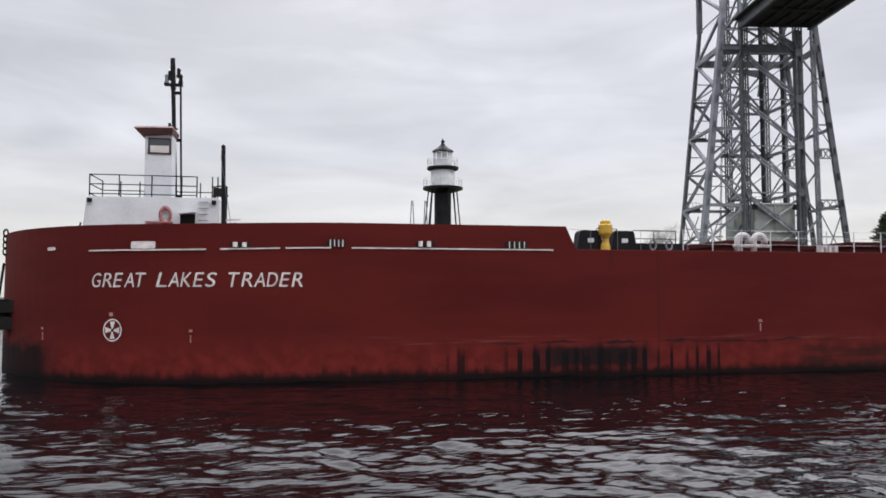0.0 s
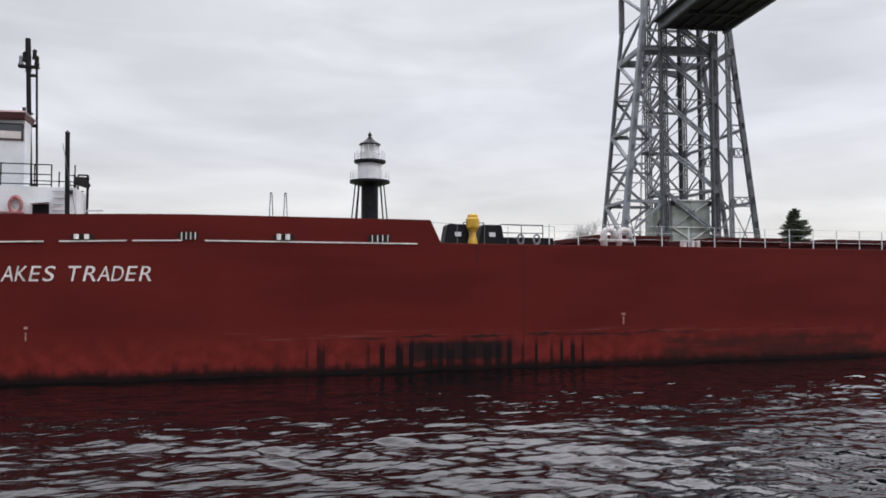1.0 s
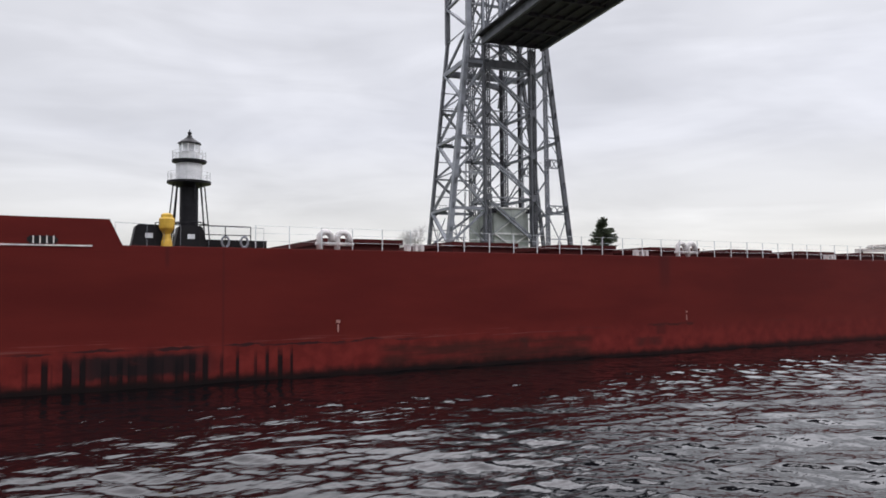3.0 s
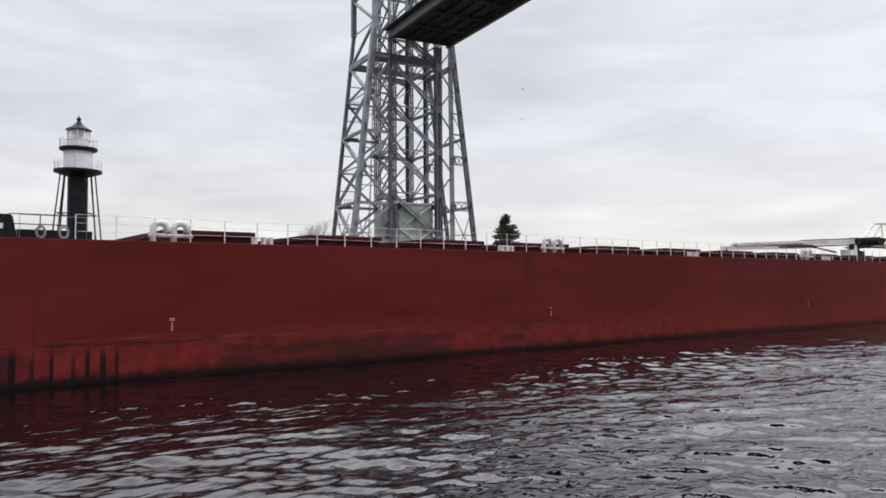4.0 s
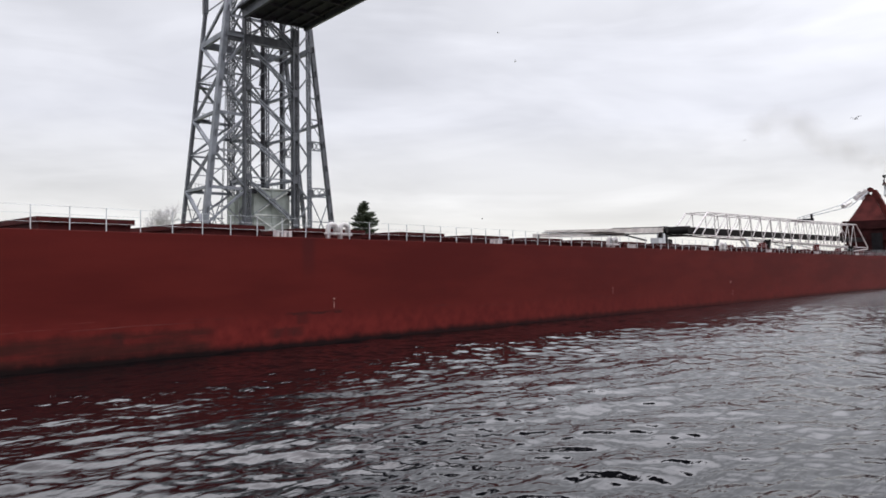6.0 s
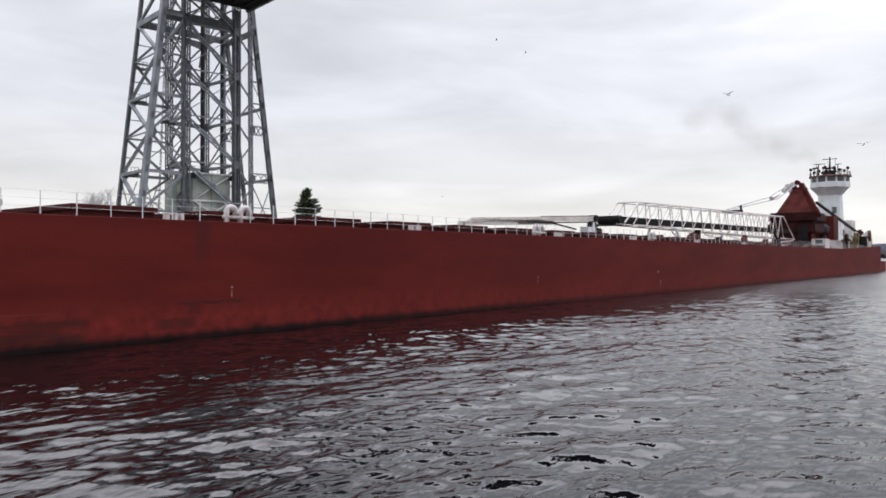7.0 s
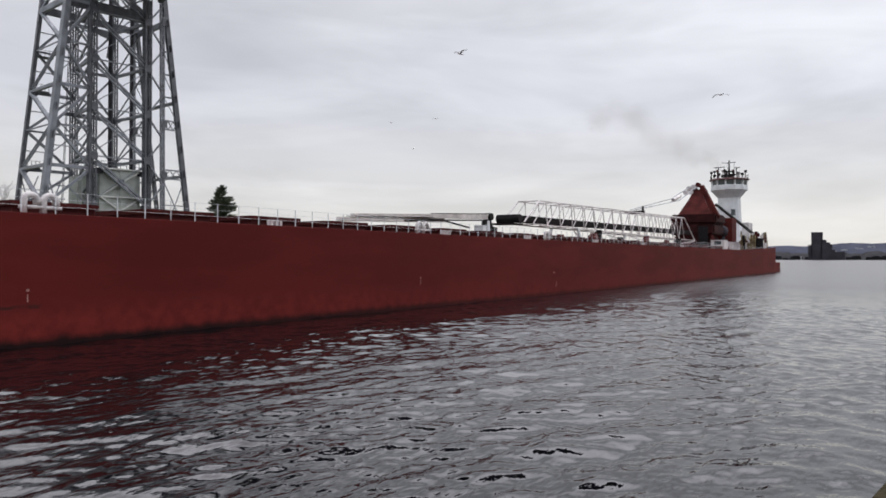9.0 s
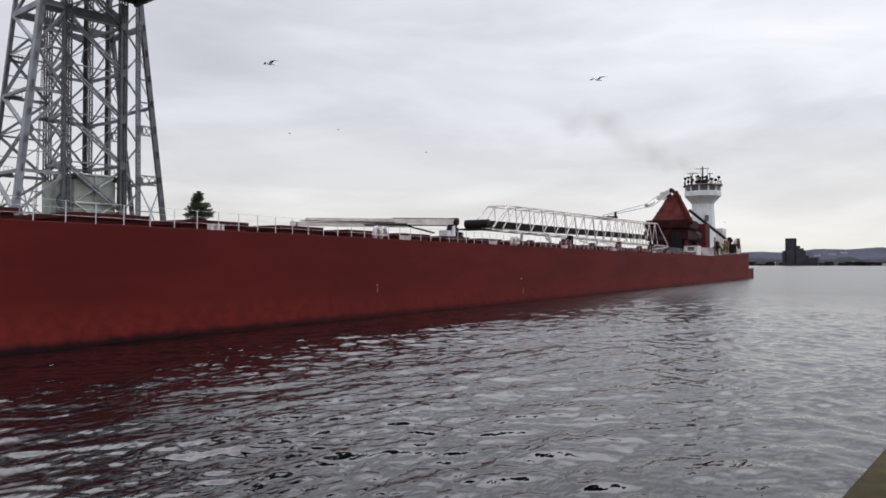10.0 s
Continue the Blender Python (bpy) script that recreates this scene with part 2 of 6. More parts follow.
    puff = op("MULTIPLY", patch(9.3, 13.9, 0.9), op("MULTIPLY", ramp(op("ADD", edge, op("MULTIPLY", along(2.7), 0.35)), 0.40, 0.72), ramp(edge, 1.05, 1.34, 1.0, 0.0)))
    puff = op("MULTIPLY", puff, ramp(cloud_n, 0.25, 0.45, 0.62, 0.97))
    colour = mix(op("MULTIPLY", puff, 0.97), colour, (0.011, 0.0085, 0.0095))
    tar = op("MAXIMUM", op("MULTIPLY", drips, zone), bow)
    foot = op("MAXIMUM", short, ramp(op("ADD", edge, op("MULTIPLY", op("SUBTRACT", cloud_n, 0.5), 0.7)), 0.05, 0.42, 0.6, 0.0))
    tar = op("MINIMUM", op("MAXIMUM", tar, op("MULTIPLY", foot, ramp(x, 14.0, 24.0, 1.0, 0.1))), 0.94)
    colour = mix(tar, colour, (0.006, 0.005, 0.006))
    # wet weed and scum at the waterline
    colour = mix(op("MULTIPLY", ramp(edge, 0.06, 0.46, 0.96, 0.0), ramp(x, 35.0, 100.0, 1.0, 0.45)), colour, (0.006, 0.0045, 0.0045))
    colour = mix(0.07, colour, fine, "MULTIPLY")
    gain = n.new("ShaderNodeVectorMath"); gain.operation = "SCALE"; gain.inputs["Scale"].default_value = 0.88
    l.new(colour, gain.inputs[0]); l.new(gain.outputs[0], b.inputs["Base Color"])
    b.inputs["Roughness"].default_value = 0.72
    b.inputs["Specular IOR Level"].default_value = 0.06
    hgt = op("ADD", op("MULTIPLY", brick.outputs["Fac"], -0.3), op("MULTIPLY", big, 0.15))
    bp = node("ShaderNodeBump", Strength=0.15, Distance=0.05)
    l.new(hgt, bp.inputs["Height"]); l.new(bp.outputs[0], b.inputs["Normal"])
    return m


def water_surface():
    m = bpy.data.materials.new("canal_water")
    m.use_nodes = True
    n, l = m.node_tree.nodes, m.node_tree.links
    b = n["Principled BSDF"]
    b.inputs["Base Color"].default_value = (0.0018, 0.0019, 0.0024, 1)
    b.inputs["Roughness"].default_value, b.inputs["IOR"].default_value = 0.02, 1.333
    b.inputs["Specular IOR Level"].default_value = 0.5
    tc = n.new("ShaderNodeTexCoord")
    last, bumps = None, []
    for scale, stretch, dist in ((0.8, (0.45, 1.7, 1), 0.03), (2.2, (0.4, 1.7, 1), 0.03), (5.5, (0.5, 1.6, 1), 0.011)):
        mp = n.new("ShaderNodeMapping"); mp.inputs["Scale"].default_value = stretch; mp.inputs["Rotation"].default_value = (0, 0, 0.1)
        t = n.new("ShaderNodeTexNoise"); t.inputs["Scale"].default_value = scale; t.inputs["Detail"].default_value = 2; t.inputs["Distortion"].default_value = 0.3
        bp = n.new("ShaderNodeBump"); bp.inputs["Strength"].default_value = 1.0; bp.inputs["Distance"].default_value = dist
        l.new(tc.outputs["Object"], mp.inputs[0]); l.new(mp.outputs[0], t.inputs["Vector"]); l.new(t.outputs["Fac"], bp.inputs["Height"])
        if last:
            l.new(last.outputs[0], bp.inputs["Normal"])
        last = bp
        bumps.append(bp)
    # ripple bumps fade along x, flattened to brighten the far water
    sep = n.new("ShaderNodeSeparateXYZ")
    ripple_fade = n.new("ShaderNodeMapRange")
    ripple_fade.inputs["From Min"].default_value, ripple_fade.inputs["From Max"].default_value = 8, 70
    ripple_fade.inputs["To Min"].default_value, ripple_fade.inputs["To Max"].default_value = 1.0, 0.5
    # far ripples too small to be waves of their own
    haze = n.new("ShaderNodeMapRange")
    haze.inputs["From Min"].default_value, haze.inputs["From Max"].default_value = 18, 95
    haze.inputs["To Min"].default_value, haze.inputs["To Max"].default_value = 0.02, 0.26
    l.new(tc.outputs["Object"], sep.inputs[0]); l.new(sep.outputs["X"], ripple_fade.inputs["Value"])
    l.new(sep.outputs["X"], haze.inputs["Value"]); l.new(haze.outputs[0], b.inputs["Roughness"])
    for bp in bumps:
        l.new(ripple_fade.outputs[0], bp.inputs["Strength"])
    l.new(last.outputs[0], b.inputs["Normal"])
    return m


def glass(name, tint=(0.05, 0.06, 0.065)):
    m = bpy.data.materials.new(name)
    m.use_nodes = True
    b = m.node_tree.nodes["Principled BSDF"]
    b.inputs["Base Color"].default_value = (*tint, 1)
    b.inputs["Roughness"].default_value, b.inputs["IOR"].default_value = 0.05, 1.5
    return m


RED = hull_paint()
DECK_RED = material("deck_red", (0.10, 0.015, 0.013), 0.7, vary=0.35)
FRAME_RED = material("hoist_red", (0.058, 0.012, 0.0105), 0.7, vary=0.5, scale=0.5)
EDGE_PINK = material("roof_edge", (0.24, 0.165, 0.16), 0.6, vary=0.3)
BOOM_WHITE = material("boom_white", (0.50, 0.475, 0.47), 0.6, vary=0.3, scale=0.6)
CRANE_GREY = material("crane_grey", (0.42, 0.40, 0.38), 0.6, vary=0.35, scale=0.8)
# dark red with the hopper's deep shadow put into it
HOPPER_SHADED = material("hopper_red_shaded", (0.022, 0.006, 0.006), 0.7, vary=0.45, scale=0.6)
HATCH_RED = material("hatch_red", (0.04, 0.008, 0.0075), 0.65, vary=0.35)
TUG_WHITE = material("tug_white", (0.40, 0.39, 0.385), 0.6, vary=0.35, scale=0.5)
WHITE = material("ship_white", (0.45, 0.475, 0.49), 0.5, vary=0.12, scale=0.8, bump=0.05)
VENT_WHITE = material("vent_white", (0.38, 0.365, 0.36), 0.6, vary=0.3, scale=3)
LETTER = material("letter_white", (0.52, 0.485, 0.46), 0.6, vary=0.3, scale=3)
BLACK = material("black_paint", (0.010, 0.010, 0.011), 0.5, vary=0.3)
FADED = material("faded_marks", (0.26, 0.13, 0.115), 0.7, vary=0.4, scale=8)
OLIVE = material("worn_yellow_gear", (0.13, 0.105, 0.05), 0.7, vary=0.5, scale=1.5)
YELLOW = material("yellow_paint", (0.40, 0.25, 0.03), 0.5, vary=0.3, scale=3)
ORANGE = material("lifering_orange", (0.25, 0.105, 0.105), 0.6, vary=0.4, scale=5)
ROOF_RED = material("roof_red", (0.07, 0.032, 0.031), 0.6, vary=0.3)
FRAME_BROWN = material("window_frame_brown", (0.05, 0.03, 0.03), 0.6, vary=0.3)
VISOR_RED = material("visor_red", (0.085, 0.035, 0.034), 0.6, vary=0.4)
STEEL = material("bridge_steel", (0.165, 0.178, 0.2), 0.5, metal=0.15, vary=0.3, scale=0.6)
STEEL_MID = material("darker_bridge_steel", (0.078, 0.083, 0.094), 0.5, metal=0.15, vary=0.35, scale=0.7)
STEEL_DARK = material("span_steel", (0.04, 0.04, 0.046), 0.6, metal=0.1, vary=0.3, scale=0.6)
WEIGHT_BAR = material("weight_frame_steel", (0.46, 0.48, 0.46), 0.6, vary=0.25)
WEIGHT = material("counterweight_concrete", (0.26, 0.285, 0.265), 0.85, vary=0.25, scale=0.5)
CONCRETE = material("pier_concrete", (0.22, 0.215, 0.20), 0.9, vary=0.3, scale=0.7)
MOSSY = material("mossy_timber", (0.024, 0.020, 0.0085), 0.9, vary=0.5, scale=3, bump=0.5)
LIGHT_WHITE = material("lighthouse_white", (0.50, 0.51, 0.52), 0.55, vary=0.15, scale=0.8)
LIGHT_BLACK = material("lighthouse_black", (0.012, 0.012, 0.014), 0.4, vary=0.3)
GRASS = material("park_grass", (0.09, 0.10, 0.04), 0.95, vary=0.4, scale=0.2)
NEEDLES = material("spruce_needles", (0.078, 0.094, 0.066), 0.9, vary=0.5, scale=1.0)
BARK = material("bark", (0.09, 0.07, 0.05), 0.95, vary=0.4, scale=4)
SILO = material("silo_concrete", (0.036, 0.035, 0.041), 0.9, vary=0.3, scale=0.05)
# distance haze is put into the hills' blue-grey base colour
HILL = material("hazed_hill_woods", (0.036, 0.040, 0.056), 1.0, vary=0.3, scale=0.006, fine=0.06, bump=0.0)
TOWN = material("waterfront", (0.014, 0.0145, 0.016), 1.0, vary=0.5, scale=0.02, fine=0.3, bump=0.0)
SNOW = material("pale_sheds", (0.30, 0.31, 0.33), 0.9, vary=0.2, scale=0.05)
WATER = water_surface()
GLASS = glass("window_glass")
LENS = glass("lantern_glass", (0.7, 0.72, 0.74))
LENS.node_tree.nodes["Principled BSDF"].inputs["Alpha"].default_value = 0.35
RUBBER = material("dark_gear", (0.014, 0.013, 0.013), 0.7, vary=0.3)
FEATHER = material("gull_white", (0.6, 0.6, 0.6), 0.8, vary=0.1)
FEATHER_GREY = material("gull_grey", (0.12, 0.125, 0.13), 0.8, vary=0.1)


# ---- mesh helpers ----
def box(bm, x0, x1, y0, y1, z0, z1):
    vs = [bm.verts.new(p) for p in ((x0, y0, z0), (x1, y0, z0), (x1, y1, z0), (x0, y1, z0), (x0, y0, z1), (x1, y0, z1), (x1, y1, z1), (x0, y1, z1))]
    for f in ((3, 2, 1, 0), (4, 5, 6, 7), (0, 1, 5, 4), (1, 2, 6, 5), (2, 3, 7, 6), (3, 0, 4, 7)):
        bm.faces.new([vs[i] for i in f])
    return bm


def beam(bm, a, b, w, h=None, up=(0, 0, 1)):
    """A square bar from a to b."""
    a, b, h = Vector(a), Vector(b), h or w
    d = (b - a).normalized()
    s = d.cross(Vector(up))
    if s.length < 0.05:
        s = d.cross(Vector((1, 0, 0)))
    s.normalize()
    t = s.cross(d)
    vs = [bm.verts.new(p + s * (i * w / 2) + t * (j * h / 2)) for p in (a, b) for i, j in ((-1, -1), (1, -1), (1, 1), (-1, 1))]
    for f in ((3, 2, 1, 0), (4, 5, 6, 7), (0, 1, 5, 4), (1, 2, 6, 5), (2, 3, 7, 6), (3, 0, 4, 7)):
        bm.faces.new([vs[i] for i in f])
    return bm


def tube(bm, a, b, r, r2=None, seg=8):
    a, b, r2 = Vector(a), Vector(b), r if r2 is None else r2
    d = (b - a).normalized()
    s = d.cross(Vector((0, 0, 1)))
    if s.length < 0.05:
        s = d.cross(Vector((1, 0, 0)))
    s.normalize()
    t = s.cross(d)
    ring = [[bm.verts.new(p + (s * math.cos(q) + t * math.sin(q)) * k) for q in [2 * math.pi * i / seg for i in range(seg)]] for p, k in ((a, r), (b, r2))]
    for i in range(seg):
        bm.faces.new((ring[0][i], ring[0][(i + 1) % seg], ring[1][(i + 1) % seg], ring[1][i]))
    bm.faces.new(ring[0][::-1]), bm.faces.new(ring[1])
    return bm


def lathe(bm, profile, seg=24, centre=(0, 0)):
    """A turned shape from (radius, z) pairs."""
    rings = []
    for r, z in profile:
        rings.append([bm.verts.new((centre[0] + max(r, 1e-3) * math.cos(2 * math.pi * i / seg), centre[1] + max(r, 1e-3) * math.sin(2 * math.pi * i / seg), z)) for i in range(seg)])
    for p, q in zip(rings, rings[1:]):
        for i in range(seg):
            bm.faces.new((p[i], p[(i + 1) % seg], q[(i + 1) % seg], q[i]))
    bm.faces.new(rings[0][::-1]), bm.faces.new(rings[-1])
    return bm


def prism(bm, outline, z0, z1):
    """A solid from a plan outline."""
    lo = [bm.verts.new((x, y, z0)) for x, y in outline]
    hi = [bm.verts.new((x, y, z1)) for x, y in outline]
    k = len(outline)
    for i in range(k):
        bm.faces.new((lo[i], lo[(i + 1) % k], hi[(i + 1) % k], hi[i]))
    bm.faces.new(lo[::-1]), bm.faces.new(hi)
    return bm


def finish(bm, name, mat, smooth=False):
    bmesh.ops.recalc_face_normals(bm, faces=bm.faces)
    me = bpy.data.meshes.new(name)
    bm.to_mesh(me)
    bm.free()
    me.materials.append(mat)
    if smooth:
        for p in me.polygons:
            p.use_smooth = True
    return me


def part(name, bm, mat, parent, label="", smooth=False):
    """One mesh object under a thing or a part."""
    ob = new(name, finish(bm, name, mat, smooth))
    ob.parent = parent
    return tagged(ob, label)


def shared(name, me, parent, at, label=""):
    """One more object on a mesh that exists."""
    ob = new(name, me)
    ob.parent = parent
    ob.location = at
    return tagged(ob, label)


def thing(name, label, category, group="", kind="", at=None):
    ob = new(name)
    ob.empty_display_size = 0.5
    if at is not None:
        ob.matrix_basis = at
    return tagged(ob, label, category, group, kind)


def solid(name, bm, mat, label, category="", group="", kind="", smooth=False):
    return tagged(new(name, finish(bm, name, mat, smooth)), label, category, group, kind)


B = bmesh.new


# ---- water ----
def make_water():
    """One sheet, fine near the pier and coarser towards the horizon, with short wind waves over a low swell."""
    def graded(lo, hi, step, growth_lo, growth_hi, far_lo, far_hi):
        a, s = list(np.arange(lo, hi + step, step)), step
        while a[-1] < far_hi:
            s *= growth_hi if a[-1] < 40 + hi else 1.06
            a.append(a[-1] + s)
        b, s = [lo], step
        while b[-1] > far_lo:
            s *= growth_lo
            b.append(b[-1] - s)
        return np.array(b[:0:-1] + a)
    xs = graded(-12, 38, 0.06, 1.05, 1.01, -6000, 6000)
    ys = graded(1.5, 13, 0.05, 1.2, 1.008, -60, 6000)
    X, Y = np.meshgrid(xs, ys, indexing="ij")
    rng = np.random.default_rng(5)
    Z = np.zeros_like(X)
    cx, cy = np.gradient(xs)[:, None], np.gradient(ys)[None, :]
    # gusts: patches of rough and of slick water
    gust = 1.0 + sum(0.2 * np.sin(0.32 * a * X + 0.75 * b * Y + c) for a, b, c in rng.uniform((0.3, 0.4, 0), (1.3, 1.2, 6.28), (5, 3)))
    gust = np.clip(gust, 0.35, 1.45)
    # the wake that the hull sends across the canal, crests slanting to the pier
    reach = np.clip((X - 5.0) / 6.0, 0, 1) * np.clip((0.65 * X - Y) / 5.0, 0, 1) * np.clip((26.0 - Y) / 8.0, 0, 1)
    COUNT = 74
    for i in range(COUNT):
        wave = 0.17 * 20 ** (i / (COUNT - 1)) * rng.uniform(0.95, 1.05)
        ang = rng.normal(1.3, 0.42) if i % 3 else rng.normal(0.55, 0.5)
        k = 2 * math.pi / wave
        steep = WAVE_SLOPE * min(1.0, (0.55 / wave) ** 0.55)
        ph = (math.cos(ang) * X + math.sin(ang) * Y) * k + rng.uniform(0, 6.28)
        env = 0.62 + 0.38 * np.sin(0.16 * X * rng.uniform(0.6, 1.6) + 0.30 * Y * rng.uniform(0.6, 1.6) + rng.uniform(0, 6.28))
        cell = abs(math.cos(ang)) * cx + abs(math.sin(ang)) * cy
        if wave < 1.3:
            env = env * gust * (1 - 0.4 * reach)
        Z += steep / k * env * np.sin(ph) * np.clip((wave - 2.0 * cell) / (0.8 * wave), 0, 1)
    for wave in (0.42, 0.5, 0.58, 0.66, 0.75, 0.84, 0.95, 1.08, 1.25, 1.45, 1.7):
        ang = -0.47 + rng.normal(0, 0.16)
        k = 2 * math.pi / wave
        ph = (math.cos(ang) * X + math.sin(ang) * Y) * k + rng.uniform(0, 6.28)
        env = 0.6 + 0.4 * np.sin(0.4 * X * rng.uniform(0.5, 1.5) + 0.5 * Y * rng.uniform(0.5, 1.5) + rng.uniform(0, 6.28))
        Z += 0.038 / k * env * reach * np.sin(ph) * np.clip((wave - 2.0 * (cx + cy)) / (0.8 * wave), 0, 1)
    nx, ny = X.shape
    co = np.stack([X, Y, Z], -1).reshape(-1, 3)
    idx = np.arange(nx * ny, dtype=np.int32).reshape(nx, ny)
    faces = np.stack([idx[:-1, :-1], idx[1:, :-1], idx[1:, 1:], idx[:-1, 1:]], -1).reshape(-1)
    me = bpy.data.meshes.new("water")
    me.vertices.add(len(co))
    me.vertices.foreach_set("co", co.astype(np.float32).reshape(-1))
    me.loops.add(len(faces))
    me.loops.foreach_set("vertex_index", faces)
    count = len(faces) // 4
    me.polygons.add(count)
    me.polygons.foreach_set("loop_start", np.arange(0, len(faces), 4, dtype=np.int32))
    me.polygons.foreach_set("use_smooth", np.ones(count, bool))
    me.update(calc_edges=True)
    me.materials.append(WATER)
    return tagged(new("water", me), "dark rippled canal water reflecting the red hull", "water", kind="structure")


WAVE_SLOPE = 0.053
water = make_water()

# ---- shores and pier ----
CANAL = Matrix.Rotation(radians(-8.5), 4, "Z")


def make_ground():
    # near pier: concrete with a mossy timber edge
    bm = B()
    box(bm, -150, 400, -30, 0.97, -3, 1.82)
    ob = solid("pavement", bm, CONCRETE, "concrete pier deck beside the canal", "pier", kind="structure")
    ob.matrix_world = CANAL
    bm = B()
    box(bm, -150, 400, 0.97, 1.43, -3, 1.9)
    bmesh.ops.bevel(bm, geom=bm.edges[:], offset=0.04, segments=2, affect="EDGES")
    ob = solid("pier_edge", bm, MOSSY, "mossy brown timber edge of the pier", "pier edge", kind="structure")
    ob.matrix_world = CANAL
    # far pier and park
    bm = B()
    box(bm, -150, 150, -16.5, -10, -3, 2.6)
    ob = solid("far_pier", bm, CONCRETE, "concrete pier along the far side of the canal", "pier", kind="structure")
    ob.matrix_world = Matrix.Translation((74.5, 108, 0)) @ CANAL
    bm = B()
    box(bm, -110, 150, -10, 120, -3, 2.5)
    ob = solid("ground", bm, GRASS, "grassy park land beyond the far pier", "ground", kind="structure")
    ob.matrix_world = Matrix.Translation((74.5, 108, 0)) @ CANAL


make_ground()
# ---- lift bridge ----
def laced(bm, a, b, w, d, step=0.9, chord=0.16):
    """A built-up column: four angles with zigzag lacing on two faces."""
    a, b = Vector(a), Vector(b)
    n = max(2, int((b - a).length / step))
    for i in (-1, 1):
        for j in (-1, 1):
            o = Vector((i * w / 2, j * d / 2, 0))
            beam(bm, a + o, b + o, chord, chord)
    for j in (-1, 1):
        for k in range(n):
            p, q = a.lerp(b, k / n), a.lerp(b, (k + 1) / n)
            s = 1 if k % 2 else -1
            beam(bm, p + Vector((s * w / 2, j * d / 2, 0)), q + Vector((-s * w / 2, j * d / 2, 0)), 0.09, 0.05)
    for i in (-1, 1):
        for k in range(n):
            p, q = a.lerp(b, k / n), a.lerp(b, (k + 1) / n)
            s = 1 if k % 2 else -1
            beam(bm, p + Vector((i * w / 2, s * d / 2, 0)), q + Vector((i * w / 2, -s * d / 2, 0)), 0.05, 0.09)
    return bm


def leg_u(z, s=1):
    """Place of the main leg on side s at height z."""
    z = min(z, 49.0)
    return s * (12.8 - 0.1255 * z if s > 0 else 13.29 - 0.105 * z)


def make_bridge():
    bridge = thing("lift_bridge", "tall grey riveted steel lift bridge tower with raised dark span", "bridge", at=Matrix.Translation((74.5, 108, 0)) @ CANAL)
    DEPTH, TOP, LOW, PANEL = 10.0, 69.0, 2.4, 7.6
    near, far = {-1: -4.93, 1: 4.05}, {-1: -3.45, 1: 3.25}
    post = 6.95
    levels = [19.3 + PANEL * k for k in range(-2, 7)]

    def bar(name, a, c, w, h=None, mat=None, parent=None):
        return part(name, beam(B(), a, c, w, h), mat or STEEL, parent or bridge)

    def double_bar(name, a, c, gap, w, step):
        """Two parallel flats joined by a zigzag of small bars."""
        a, c, o = Vector(a), Vector(c), Vector((0, 0, gap / 2))
        whole = bar(name, a + o, c + o, w)
        bm = B()
        beam(bm, a - o, c - o, w)
        n = max(3, int((c - a).length / step))
        for k in range(n):
            s_ = 1 if k % 2 else -1
            beam(bm, a.lerp(c, k / n) + o * s_, a.lerp(c, (k + 1) / n) - o * s_, w * 0.4)
        part("lacing", bm, STEEL, whole)
        return whole

    for v in (0.0, DEPTH):
        columns = near if v == 0 else far
        for s in (-1, 1):
            bm = B()
            # main leg: battered up to the knee, then upright
            w = (1.15 if s < 0 else 0.62) if v == 0 else 0.7
            beam(bm, (leg_u(LOW, s), v, LOW), (leg_u(49, s), v, 49), w, 0.8 if v == 0 else 0.55)
            beam(bm, (leg_u(49, s), v, 48.8), (leg_u(49, s), v, TOP), 0.8, 0.8)
            # light tone for the near left leg, darker tone for the other three
            leg = part("main_leg", bm, STEEL if v == 0 and s < 0 else STEEL_MID, bridge)
            # riveted cover plates down the leg
            for k in range(11):
                z = 4.5 + 4.2 * k
                u = leg_u(z, s)
                bar("cover_plate", (u, v - 0.42, z), (leg_u(z + 1.1, s), v - 0.42, z + 1.1), w * 0.86, 0.06, STEEL_MID, leg)
            bm = B()
            w = 0.95 if v == 0 else 0.8
            laced(bm, (columns[s], v, LOW), (columns[s], v, TOP), w, 0.9, 0.62, 0.2)
            if v == 0:
                # solid web plate down one side of the near columns
                box(bm, columns[s] - w * 0.55, columns[s] - w * 0.02, -0.2, 0.3, LOW, 46)
                if s > 0:
                    box(bm, columns[s] + w * 0.34, columns[s] + w * 0.72, 0.1, 0.5, LOW, 46)
            part("guide_column", bm, STEEL_MID, bridge)
        bm = B()
        laced(bm, (post, v, LOW), (post - 0.35, v, 47), 0.5, 0.45, 1.0, 0.15)
        part("inner_post", bm, STEEL, bridge)
        for k, (a, c) in enumerate(zip(levels, levels[1:])):
            if v == 0:
                # heavy latticed diagonals fall one way, light counters the other
                if a > 11:
                    double_bar("diagonal_brace", (columns[-1], v, c - 0.3), (columns[1], v, a + 0.3), 0.62, 0.26, 0.8)
                    bar("counter_brace", (columns[-1], v, a + 0.5), (columns[1], v, c - 0.5), 0.13)
            else:
                bar("diagonal_brace", (columns[-1], v, c), (columns[1], v, a), 0.3)
                bar("diagonal_brace", (columns[-1], v, a), (columns[1], v, c), 0.3)
            if a > 17 or v > 0:
                bar("strut", (columns[-1], v, a), (columns[1], v, a), 0.14 if v == 0 else 0.34, 0.2 if v == 0 else 0.45)
            # short braces from column to inner post
            half = (a + c) / 2
            bm = B()
            beam(bm, (columns[1], v, a), (post, v, half), 0.24)
            beam(bm, (post, v, half), (columns[1], v, c), 0.24)
            part("knee_brace", bm, STEEL, bridge)
